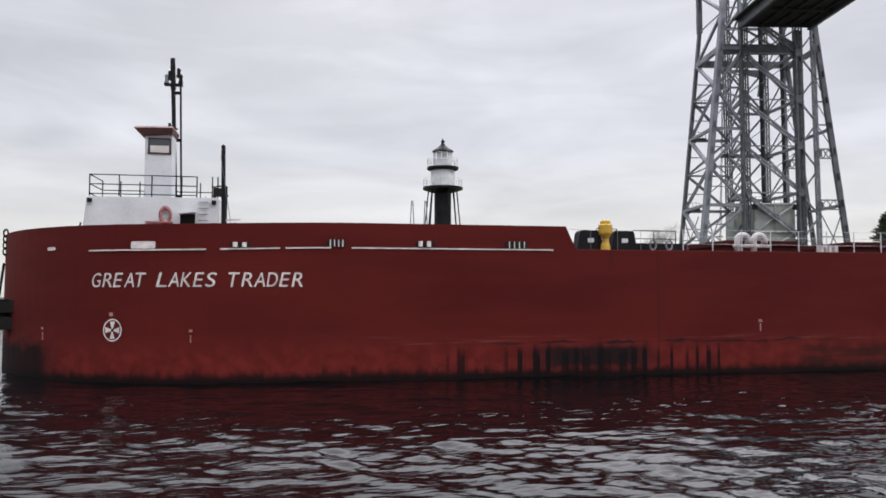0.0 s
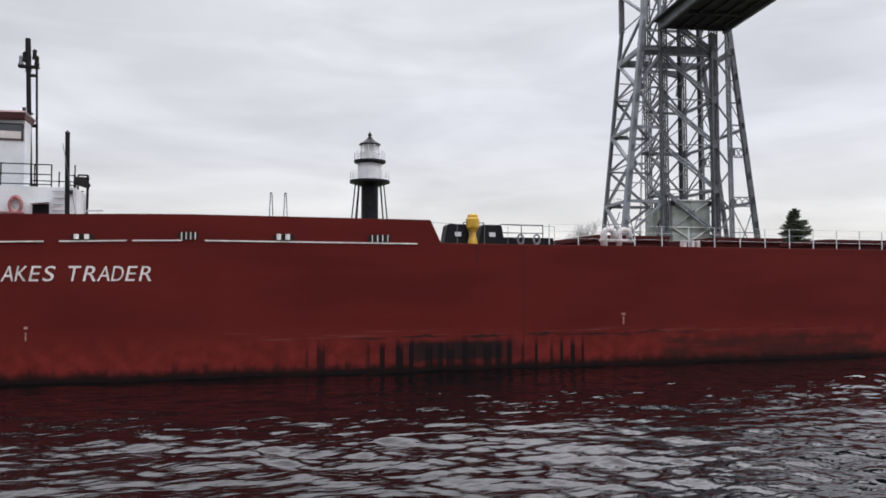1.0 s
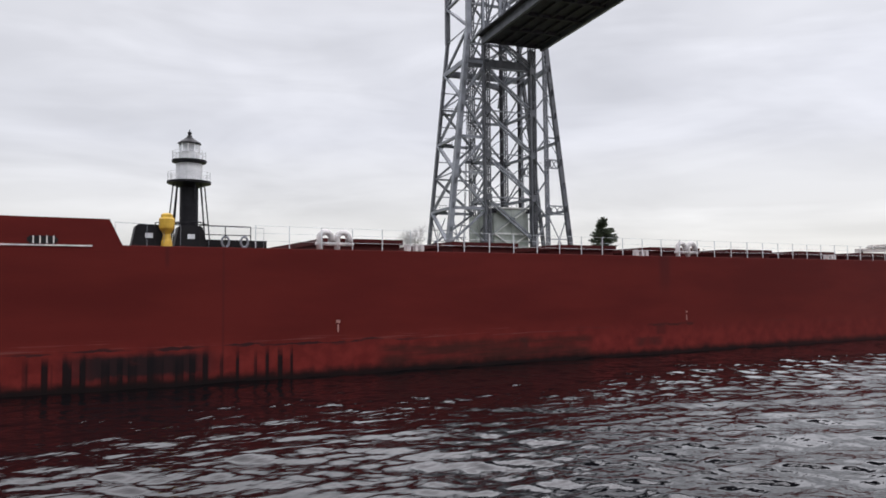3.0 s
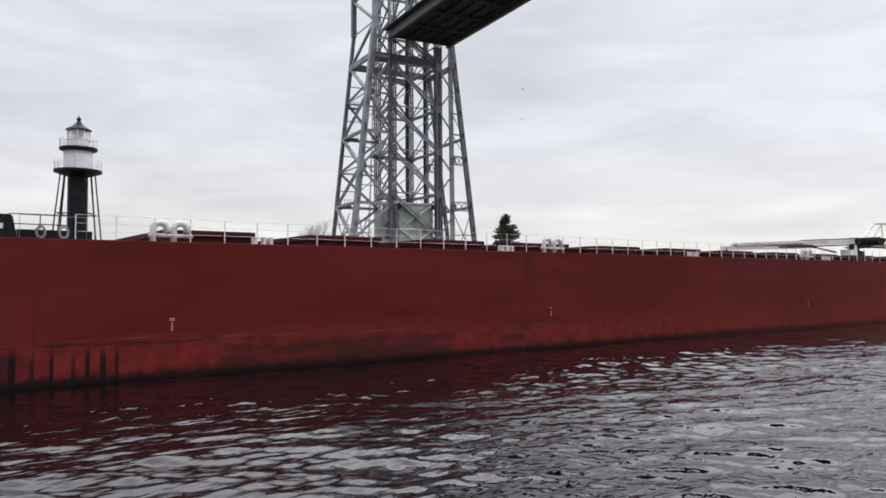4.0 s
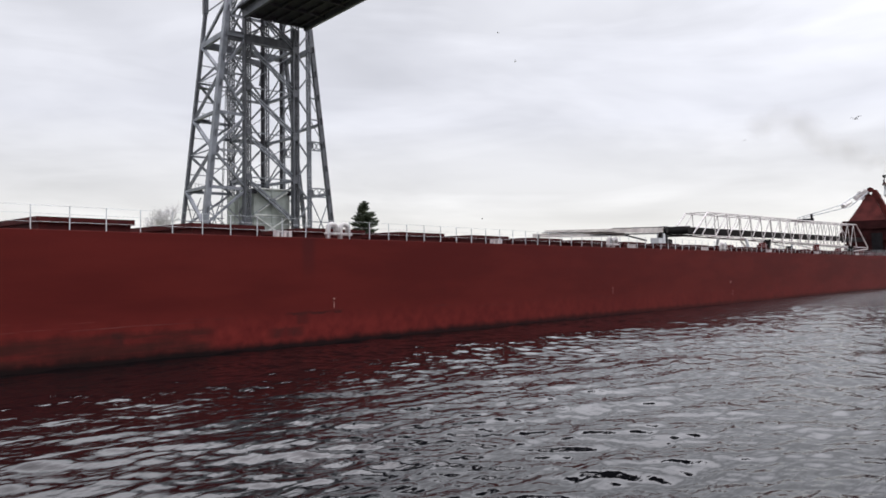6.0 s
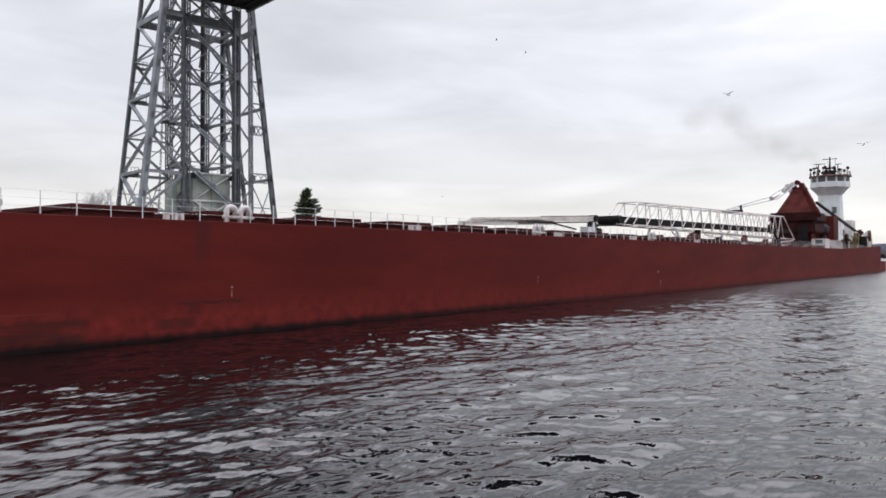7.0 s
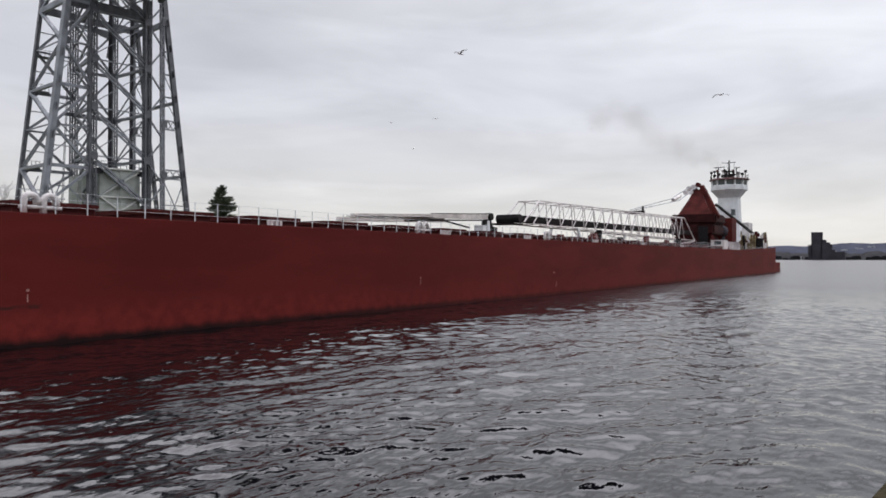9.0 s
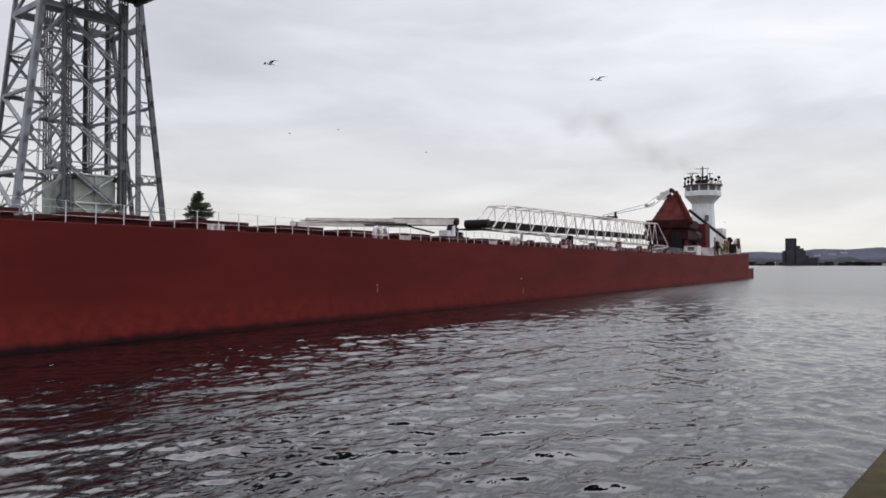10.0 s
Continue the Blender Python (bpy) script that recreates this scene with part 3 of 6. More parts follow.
    # the leg bay by the water: braces from the leg's joints in to the column
    for v, columns in ((0.0, near), (DEPTH, far)):
        for a, m, c in ((4.5, 11.0, 17.3), (17.3, 23.5, 29.7), (29.7, 36.4, 42.9)):
            bar("outer_brace", (columns[-1], v, a), (leg_u(m, -1), v, m), 0.38)
            bar("outer_brace", (leg_u(m, -1), v, m), (columns[-1], v, c), 0.38)
            bar("outer_strut", (columns[-1], v, m), (leg_u(m, -1), v, m), 0.2, 0.3)
            bar("outer_strut", (columns[-1], v, c), (leg_u(c, -1), v, c), 0.26, 0.5)
            # subdivided panels
            for z0, z1 in ((m, m - 3.2), (m, m + 3.2)):
                mid = (leg_u(m, -1) + columns[-1]) / 2
                bar("sub_brace", (columns[-1], v, z0), (mid, v, z1), 0.16)
                bar("sub_brace", (leg_u(z1, -1), v, z1), (mid, v, z1), 0.14)
    # gusset plates where the braces meet columns and legs
    bm = B()
    box(bm, -0.5, 0.5, -0.04, 0.04, -0.6, 0.6)
    bmesh.ops.bevel(bm, geom=[e for e in bm.edges if abs(e.verts[0].co.y - e.verts[1].co.y) > 0.05], offset=0.2, segments=1, affect="EDGES")
    gusset = finish(bm, "gusset_plate", STEEL_MID)
    for v, y, columns in ((0.0, -0.55, near), (DEPTH, DEPTH - 0.55, far)):
        for z in levels[1:]:
            for s in (-1, 1):
                shared("gusset_plate", gusset, bridge, (columns[s] - 0.2 * s, y, z))
        for z in (11.0, 23.5, 36.4) if v == 0 else (17.3, 29.7, 42.9):
            shared("gusset_plate", gusset, bridge, (leg_u(z, -1) + 0.4, y + 0.08, z))
        for z in (17.3, 25.7, 42.9):
            shared("gusset_plate", gusset, bridge, (post, y + 0.2, z))
    # deep portal girders
    for z, h, v, u0, u1 in ((42.8, 1.6, 0.3, -8.6, 4.0), (43.2, 1.1, DEPTH - 0.3, -8.5, 7.4), (27.0, 0.6, DEPTH - 0.3, -5, 4.2)):
        bar("portal_girder", (u0, v, z), (u1, v, z), 0.5, h, STEEL_MID)
    # arched knee under the portal
    bm = B()
    for p, q in (((4.0, 43.2), (2.6, 41.2)), ((2.6, 41.2), (-0.6, 41.9)), ((2.8, 41.3), (2.2, 37.5))):
        beam(bm, (p[0], DEPTH - 0.5, p[1]), (q[0], DEPTH - 0.5, q[1]), 0.5, 0.9)
    part("portal_knee", bm, STEEL_MID, bridge)
    # crossed bars above the portal
    for p, q in (((-4.5, 46.2), (-0.2, 43.6)), ((-0.2, 46.2), (-4.5, 43.6)), ((-0.2, 46.2), (4.0, 43.6)), ((4.0, 46.2), (-0.2, 43.6))):
        bar("portal_brace", (p[0], 0.3, p[1]), (q[0], 0.3, q[1]), 0.28)
    # laced struts between post and leg
    for z, h in ((17.4, 0.75), (25.7, 0.75), (42.3, 0.8)):
        for v in (0.0, DEPTH):
            a, c, n = post, leg_u(z, 1), 3
            strut = bar("laced_strut", (a, v, z - h), (c, v, z - h), 0.2)
            bar("strut_chord", (a, v, z + h), (c, v, z + h), 0.2, parent=strut)
            for k in range(n):
                p, q = a + (c - a) * k / n, a + (c - a) * (k + 1) / n
                bar("lacing_bar", (p, v, z - h), (q, v, z + h), 0.12, parent=strut)
                bar("lacing_bar", (p, v, z + h), (q, v, z - h), 0.12, parent=strut)
    for v in (0.0, DEPTH):
        for z in (30.4, 34.2, 38.0):
            bar("thin_strut", (post, v, z), (leg_u(z, 1), v, z), 0.18, 0.24)
        for z0, z1 in ((26.5, 30.4), (30.4, 34.2), (34.2, 38.0), (38.0, 41.5)):
            bar("thin_brace", (leg_u(z0, 1), v, z0), (post, v, z1), 0.11)
        for s, inner in ((1, post), (-1, leg_u(9, -1) + 3.4)):
            bm = B()
            beam(bm, (inner, v, 6.4), (leg_u(16.4, s), v, 16.4), 0.14)
            beam(bm, (leg_u(6.4, s), v, 6.4), (inner, v, 16.4), 0.14)
            beam(bm, (inner, v, 12.2), (leg_u(12.2, s), v, 12.2), 0.16)
            part("panel_brace", bm, STEEL, bridge)
    # side faces: far joints and near joints of the legs alternate
    joints = [(4.5, 11.0), (17.3, 23.5), (29.7, 36.4), (42.9, 49.0), (55.5, 62.0)]
    for s in (-1, 1):
        for k, (zf, zn) in enumerate(joints):
            if s < 0 or zf > 50:
                a, c = (leg_u(zf, s), DEPTH, zf), (leg_u(zn, s), 0, zn)
                if zn < 37:
                    double_bar("side_brace", a, c, 0.6, 0.2, 0.7)
                else:
                    bar("side_brace", a, c, 0.4)
                if k + 1 < len(joints):
                    z2 = joints[k + 1][0]
                    bar("side_brace", c, (leg_u(z2, s), DEPTH, z2), 0.62, 0.36)
                bar("side_tie", (leg_u(zn, s), 0, zn), (leg_u(zn, s), DEPTH, zn), 0.14, 0.2)
            bar("side_strut", (leg_u(zf, s), 0, zf), (leg_u(zf, s), DEPTH, zf), 0.5, 0.9 if zf == 42.9 else 0.45)
        # between the near and far columns: a strut at each level, crossed bars between
        for a, c in zip(levels, levels[1:]):
            bar("column_strut", (near[s], 0, a), (far[s], DEPTH, a), 0.4, 0.45)
            steps = (a, (a + c) / 2, c) if s < 0 else (a, c)
            for z0, z1 in zip(steps, steps[1:]):
                bm = B()
                beam(bm, (near[s], 0, z0), (far[s], DEPTH, z1), 0.26 if s < 0 else 0.18)
                beam(bm, (far[s], DEPTH, z0), (near[s], 0, z1), 0.26 if s < 0 else 0.18)
                part("cross_brace", bm, STEEL, bridge)
    # ladder up the side face, and small platforms on the outer leg
    bm = B()
    for d in (-0.25, 0.25):
        beam(bm, (-7.2, 6.0 + d, LOW), (-5.6, 6.0 + d, 46), 0.08)
    for k in range(70):
        q = k / 70
        beam(bm, (-7.2 + 1.6 * q, 5.75, LOW + 43.6 * q), (-7.2 + 1.6 * q, 6.25, LOW + 43.6 * q), 0.06)
    part("ladder", bm, STEEL_MID, bridge)
    for z in (17.6, 30.0, 35.6):
        bm = B()
        u = leg_u(z, -1)
        box(bm, u, u + 2.6, DEPTH - 0.6, DEPTH + 0.6, z - 0.08, z + 0.08)
        for k in range(5):
            tube(bm, (u + 0.1 + 0.6 * k, DEPTH - 0.55, z), (u + 0.1 + 0.6 * k, DEPTH - 0.55, z + 1.1), 0.04, seg=5)
        beam(bm, (u, DEPTH - 0.55, z + 1.1), (u + 2.6, DEPTH - 0.55, z + 1.1), 0.06)
        part("platform", bm, STEEL_MID, bridge)
    bm = B()
    box(bm, -8.2, 8.2, -0.8, DEPTH + 0.8, TOP, TOP + 1.6)
    part("tower_top", bm, STEEL, bridge)
    # lowered counterweight with its cross frame
    cw = B()
    box(cw, -3.3, 3.45, 0.9, 8.2, 4.5, 17.7)
    bmesh.ops.bevel(cw, geom=cw.edges[:], offset=0.06, segments=1, affect="EDGES")
    cw_ob = part("counterweight", cw, WEIGHT, bridge, "grey concrete counterweight block")
    for p, q in (((-3.2, 17.5), (3.35, 13.2)), ((3.35, 17.5), (-3.2, 13.2)), ((-3.2, 13.1), (3.35, 13.1)), ((-3.2, 17.62), (3.35, 17.62)), ((-3.2, 13.0), (3.35, 8.8)), ((3.35, 13.0), (-3.2, 8.8)), ((0.1, 17.5), (0.1, 8.8))):
        w = 0.3 if p[0] != q[0] else 0.12
        bar("frame_bar", (p[0], 0.75, p[1]), (q[0], 0.77, q[1]), w, 0.2, WEIGHT_BAR if w > 0.2 else WEIGHT, cw_ob)
    shared("crossing_plate", gusset, cw_ob, (0.1, 0.6, 15.4))
    for u in (-3.4, 3.5):
        bm = B()
        box(bm, u - 0.5, u + 0.5, 0.5, 1.4, 16.7, 17.5)
        part("guide_shoe", bm, STEEL_DARK, cw_ob)
    bm = B()
    box(bm, -6.2, -5.5, 2.0, 5.0, 2.4, 16.2)
    part("machine_box", bm, WEIGHT, bridge)
    bm = B()
    for k in range(7):
        u = -2.8 + 1.05 * k
        tube(bm, (u, 1.4, 17.7), (u, 1.4, 18.85), 0.05, seg=6)
    beam(bm, (-2.8, 1.4, 18.8), (3.5, 1.4, 18.8), 0.07)
    beam(bm, (-2.8, 1.4, 18.3), (3.5, 1.4, 18.3), 0.05)
    part("handrail", bm, STEEL, cw_ob)
    for u in (3.9, 0.25):
        bm = B()
        for k in range(4):
            tube(bm, (u - 0.24 + 0.16 * k, 5, 17.5), (u - 0.24 + 0.16 * k, 5, 68), 0.075, seg=6)
        part("counterweight_rope", bm, STEEL_DARK, bridge)
    # lifted span: deck with girders below, trusses at both sides
    SPAN0, SPAN1 = -0.6, -118.0
    span = B()
    box(span, -5.5, 5.45, SPAN1, SPAN0, 46.70, 47.40)
    span_ob = part("span_deck", span, STEEL_DARK, bridge, "dark raised bridge span deck")
    for k in range(18):
        v = SPAN0 - 0.4 - k * 6.85
        bm = B()
        box(bm, -5.5, 5.45, v - 0.25, v + 0.25, 46.15, 46.70)
        part("floor_beam", bm, STEEL_DARK, span_ob)
    for u in (-4.6, -2.3, 0.0, 2.3, 4.6):
        bm = B()
        box(bm, u - 0.2, u + 0.2, SPAN1, SPAN0, 46.30, 46.70)
        part("stringer", bm, STEEL_DARK, span_ob)
    # side walkway hung outside the trusses
    bm = B()
    box(bm, -6.9, -5.9, SPAN1, SPAN0, 47.20, 47.45)
    part("walkway", bm, STEEL_DARK, span_ob)
    for u in (-5.75, 5.7):
        bm = B()
        box(bm, u - 0.25, u + 0.25, SPAN1, SPAN0, 45.80, 47.15)
        part("edge_girder", bm, STEEL_MID, span_ob)
        bm = B()
        box(bm, u - 0.3, u + 0.3, SPAN1, SPAN0, 54.70, 55.40)
        part("top_chord", bm, STEEL, span_ob)
        for k in range(17):
            a, c = SPAN0 - 0.4 - k * 6.85, SPAN0 - 0.4 - (k + 1) * 6.85
            bm = B()
            beam(bm, (u, a, 47.30), (u, a, 54.70), 0.35)
            beam(bm, (u, a, 47.30), (u, c, 54.70), 0.3)
            part("truss_web", bm, STEEL, span_ob)
    return bridge


bridge = make_bridge()


# ---- lighthouse ----
def make_lighthouse():
    # centre of the tower, base on the far pier
    lx, ly, base = 18.0, 98.0, 2.4
    light = thing("lighthouse", "white and black steel lighthouse on slender legs", "lighthouse", at=Matrix.Translation((lx, ly, -0.2)))
    bm = B()
    lathe(bm, [(1.15, base), (1.12, 17.0)], 24)
    part("stair_column", bm, LIGHT_BLACK, light, smooth=False)
    for k in range(4):
        q = radians(22 + 90 * k)
        for d in (-0.17, 0.17):
            bm = B()
            a = (math.cos(q + d) * 3.6, math.sin(q + d) * 3.6, base)
            c = (math.cos(q + d * 1.3) * 2.0, math.sin(q + d * 1.3) * 2.0, 17.1)
            tube(bm, a, c, 0.085, seg=8)
            part("leg", bm, LIGHT_BLACK, light)
        bm = B()
        q2 = radians(22 + 90 * (k + 1))
        z, r = 12.2, 2.55
        tube(bm, (math.cos(q) * r, math.sin(q) * r, z), (math.cos(q2) * r, math.sin(q2) * r, z), 0.08, seg=6)
        part("tie_rod", bm, LIGHT_BLACK, light)
    bm = B()
    lathe(bm, [(1.05, 16.7), (1.7, 16.9), (2.55, 17.18), (2.68, 17.22), (2.68, 17.5), (1.6, 17.5)], 24)
    part("lower_gallery", bm, LIGHT_BLACK, light)
    bm = B()
    lathe(bm, [(1.64, 17.5), (1.62, 19.8), (1.75, 19.86)], 10)
    part("watch_room", bm, LIGHT_WHITE, light, "white panelled watch room")
    bm = B()
    lathe(bm, [(1.6, 19.75), (2.02, 19.88), (2.12, 19.95), (2.12, 20.2), (1.25, 20.2)], 24)
    part("upper_gallery", bm, LIGHT_BLACK, light)
    bm = B()
    lathe(bm, [(1.3, 20.2), (1.3, 21.1), (1.38, 21.15), (1.38, 21.22)], 10)
    part("lantern_base", bm, LIGHT_WHITE, light)
    bm = B()
    lathe(bm, [(1.22, 21.22), (1.22, 22.35)], 10)
    part("lantern_glass", bm, LENS, light)
    # black body added so that the lantern's inside looks dark
    bm = B()
    lathe(bm, [(0.3, 21.1), (0.32, 21.5), (0.5, 21.6), (0.52, 22.05), (0.3, 22.2)], 12)
    part("lens", bm, LIGHT_BLACK, light, "black lens body that darkens the lantern")
    for k in range(10):
        q = 2 * math.pi * k / 10
        bm = B()
        beam(bm, (1.24 * math.cos(q), 1.24 * math.sin(q), 21.2), (1.24 * math.cos(q), 1.24 * math.sin(q), 22.4), 0.09)
        part("glazing_bar", bm, LIGHT_WHITE, light)
    bm = B()
    lathe(bm, [(1.0, 22.32), (1.44, 22.32), (1.42, 22.43), (0.78, 22.85), (0.36, 23.2), (0.24, 23.45)], 20)
    part("roof", bm, LIGHT_BLACK, light, "black conical roof")
    bm = B()
    lathe(bm, [(0.12, 23.3), (0.12, 23.5), (0.26, 23.62), (0.26, 23.8), (0.1, 23.92), (0.04, 24.15)], 12)
    part("ventilator_ball", bm, LIGHT_BLACK, light)
    for radius, z0, n in ((2.6, 17.5, 16), (2.05, 20.2, 14)):
        for k in range(n):
            q, q2 = 2 * math.pi * k / n, 2 * math.pi * (k + 1) / n
            bm = B()
            a, c = Vector((radius * math.cos(q), radius * math.sin(q), z0)), Vector((radius * math.cos(q2), radius * math.sin(q2), z0))
            tube(bm, a, a + Vector((0, 0, 1.1)), 0.035, seg=6)
            for h in (0.4, 0.75, 1.1):
                tube(bm, a + Vector((0, 0, h)), c + Vector((0, 0, h)), 0.022, seg=5)
            part("railing_bay", bm, LIGHT_WHITE, light)
    return light


make_lighthouse()


# ---- tree beyond the bridge ----
def make_spruce(name, at, height, width, seed):
    rng = random.Random(seed)
    tree = thing(name, "dark green spruce standing in the park", "tree", at=Matrix.Translation(at))
    bm = B()
    tube(bm, (0, 0, 0), (0.1, 0, height * 0.97), 0.28, 0.03, 8)
    part("trunk", bm, BARK, tree)
    bm = B()
    # whorls of boughs with uneven lengths
    boughs = []
    z = height * 0.14
    while z < height * 0.985:
        h = (z - height * 0.14) / (height * 0.86)
        for k in range(13 if h < 0.8 else 7):
            reach = width / 2 * min(1.0, (1 - h) ** 0.6 + 0.05) * rng.choice((0.5, 0.6, 0.75, 0.9, 1.0, 1.2))
            boughs.append((z + rng.uniform(-0.8, 0.5), rng.uniform(0, 6.283), reach))
        z += 0.42
    for z, q, reach in boughs:
        root = Vector((0, 0, z))
        tip = Vector((math.cos(q) * reach, math.sin(q) * reach, z + reach * rng.uniform(-0.2, 0.45)))
        side = Vector((-math.sin(q), math.cos(q), 0))
        for j in range(int(14 + 13 * reach)):
            f = rng.random() ** 0.7
            c = root.lerp(tip, f) + side * rng.uniform(-0.5, 0.5) * (0.35 + 0.12 * reach) + Vector((0, 0, rng.uniform(-0.15, 0.15)))
            s = rng.uniform(0.3, 0.75)
            d = ((tip - root).normalized() + side * rng.uniform(-0.7, 0.7) + Vector((0, 0, rng.uniform(-0.1, 0.5)))) * s
            n = Vector((rng.uniform(-1, 1), rng.uniform(-1, 1), rng.uniform(-0.6, 0.6))) * 0.22
            vs = [bm.verts.new(p) for p in (c - d * 0.5, c + n, c + d, c - n - Vector((0, 0, 0.1)))]
            bm.faces.new(vs)
    part("crown", bm, NEEDLES, tree)
    return tree


make_spruce("spruce_tree", (123.4, 140.4, 2.4), 18.2, 8.8, 4)


# ---- far shore ----
def make_far_shore():
    def at(az, el, d):
        a = radians(az)
        return Vector((math.sin(a) * d, math.cos(a) * d, 3.4 + d * math.tan(radians(el))))
    rng = random.Random(8)
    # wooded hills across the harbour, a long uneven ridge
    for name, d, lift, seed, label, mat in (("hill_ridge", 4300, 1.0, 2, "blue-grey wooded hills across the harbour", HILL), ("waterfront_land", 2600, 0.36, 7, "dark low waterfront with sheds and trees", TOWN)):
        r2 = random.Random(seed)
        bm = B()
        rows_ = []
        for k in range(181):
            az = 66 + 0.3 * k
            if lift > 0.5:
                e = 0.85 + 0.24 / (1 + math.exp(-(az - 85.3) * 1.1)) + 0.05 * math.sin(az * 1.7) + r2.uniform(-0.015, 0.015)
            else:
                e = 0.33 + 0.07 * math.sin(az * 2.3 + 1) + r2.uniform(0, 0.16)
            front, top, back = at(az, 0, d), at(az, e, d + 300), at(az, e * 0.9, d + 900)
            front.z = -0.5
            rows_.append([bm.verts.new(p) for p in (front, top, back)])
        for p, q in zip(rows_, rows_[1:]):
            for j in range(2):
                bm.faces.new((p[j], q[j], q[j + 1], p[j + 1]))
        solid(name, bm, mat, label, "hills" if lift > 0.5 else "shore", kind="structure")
    # grain elevator
    c = at(84.35, 0, 2400)
    silo = thing("grain_elevator", "dark concrete grain elevator on the far waterfront", "grain elevator", at=Matrix.Translation((c.x, c.y, 0)))
    s = 2400 * radians(1)
    bm = B()
    box(bm, -12, 12, -0.34 * s, 0.34 * s, 1, 3.4 + 1.82 * s)
    bmesh.ops.bevel(bm, geom=[e for e in bm.edges if abs(e.verts[0].co.z - e.verts[1].co.z) > 5], offset=3, segments=2, affect="EDGES")
    part("headhouse", bm, SILO, silo)
    for y0, y1, h in ((-0.34, -0.55, 1.3), (0.34, 0.52, 0.95), (-0.55, -0.78, 1.12), (-0.78, -0.92, 0.98), (-0.92, -1.12, 0.62), (-1.12, -1.7, 0.48)):
        bm = B()
        box(bm, -14, 14, min(y0, y1) * s, max(y0, y1) * s, 1, 3.4 + h * s)
        part("bin_block", bm, SILO, silo)
    for k in range(60):
        az = 81.0 + 9.3 * rng.random()
        d = 2520 + 60 * rng.random()
        p = at(az, 0, d)
        bm = B()
        wdt, hgt = rng.uniform(8, 26), rng.uniform(5, 13)
        box(bm, p.x - 8, p.x + 8, p.y - wdt / 2, p.y + wdt / 2, 0.5, hgt)
        solid("waterfront_shed", bm, SNOW if rng.random() < 0.05 else TOWN, "low industrial shed on the far waterfront", "shed", group="sheds on the far shore")
    for az, e, wd in ((86.9, 0.75, 0.5), (86.0, 0.66, 0.4), (87.6, 0.85, 0.35), (85.4, 0.62, 0.3)):
        p = at(az, e, 4380)
        bm = B()
        for j in range(6):
            o = (j - 2.5) * wd * 75 / 6 + rng.uniform(-3, 3)
            box(bm, p.x - 30, p.x + 5, p.y + o - wd * 4, p.y + o + wd * 4, p.z - 7, p.z + rng.uniform(-4, 1))
        solid("hillside_building", bm, SNOW, "pale buildings on the distant hillside", "building", group="pale buildings on the hill", kind="stuff")


make_far_shore()
# ---- the barge ----
HALF, BOW_X, BOW_LEN, STERN_X, DECK = 11.9, -3.0, 10.9, 224.0, 5.11
SIDE_Y = 40.9


def hull_y(x, inset=0.0):
    """Near side of the hull, in the barge's space, at station x."""
    if x >= BOW_X:
        return -HALF + inset
    q = min(1.0, (BOW_X - x) / (BOW_LEN - inset))
    return -(HALF - inset) * math.sqrt(max(0.0, 1 - q * q))


def sheer(x):
    """How far the foredeck's edge dips towards the bow."""
    q = min(1.0, max(0.0, (2.0 - x) / 8.0))
    return -0.14 * q * q * (3 - 2 * q)


def hull_outline(inset=0.0, aft=STERN_X):
    near = [(aft - inset, -11.5 + inset)]
    near += [(x, -HALF + inset) for x in np.linspace(220.5, BOW_X, 40)]
    near += [(BOW_X - (BOW_LEN - inset) * math.sin(a), -(HALF - inset) * math.cos(a)) for a in np.linspace(0, math.pi / 2, 26)[1:]]
    # the notch that takes the tug
    notch = [(aft - inset, 7.0 + inset), (217.6 - inset, 7.0 + inset), (217.6 - inset, -7.0 - inset), (aft - inset, -7.0 - inset)]
    return near + [(x, -y) for x, y in near[-2::-1]] + notch


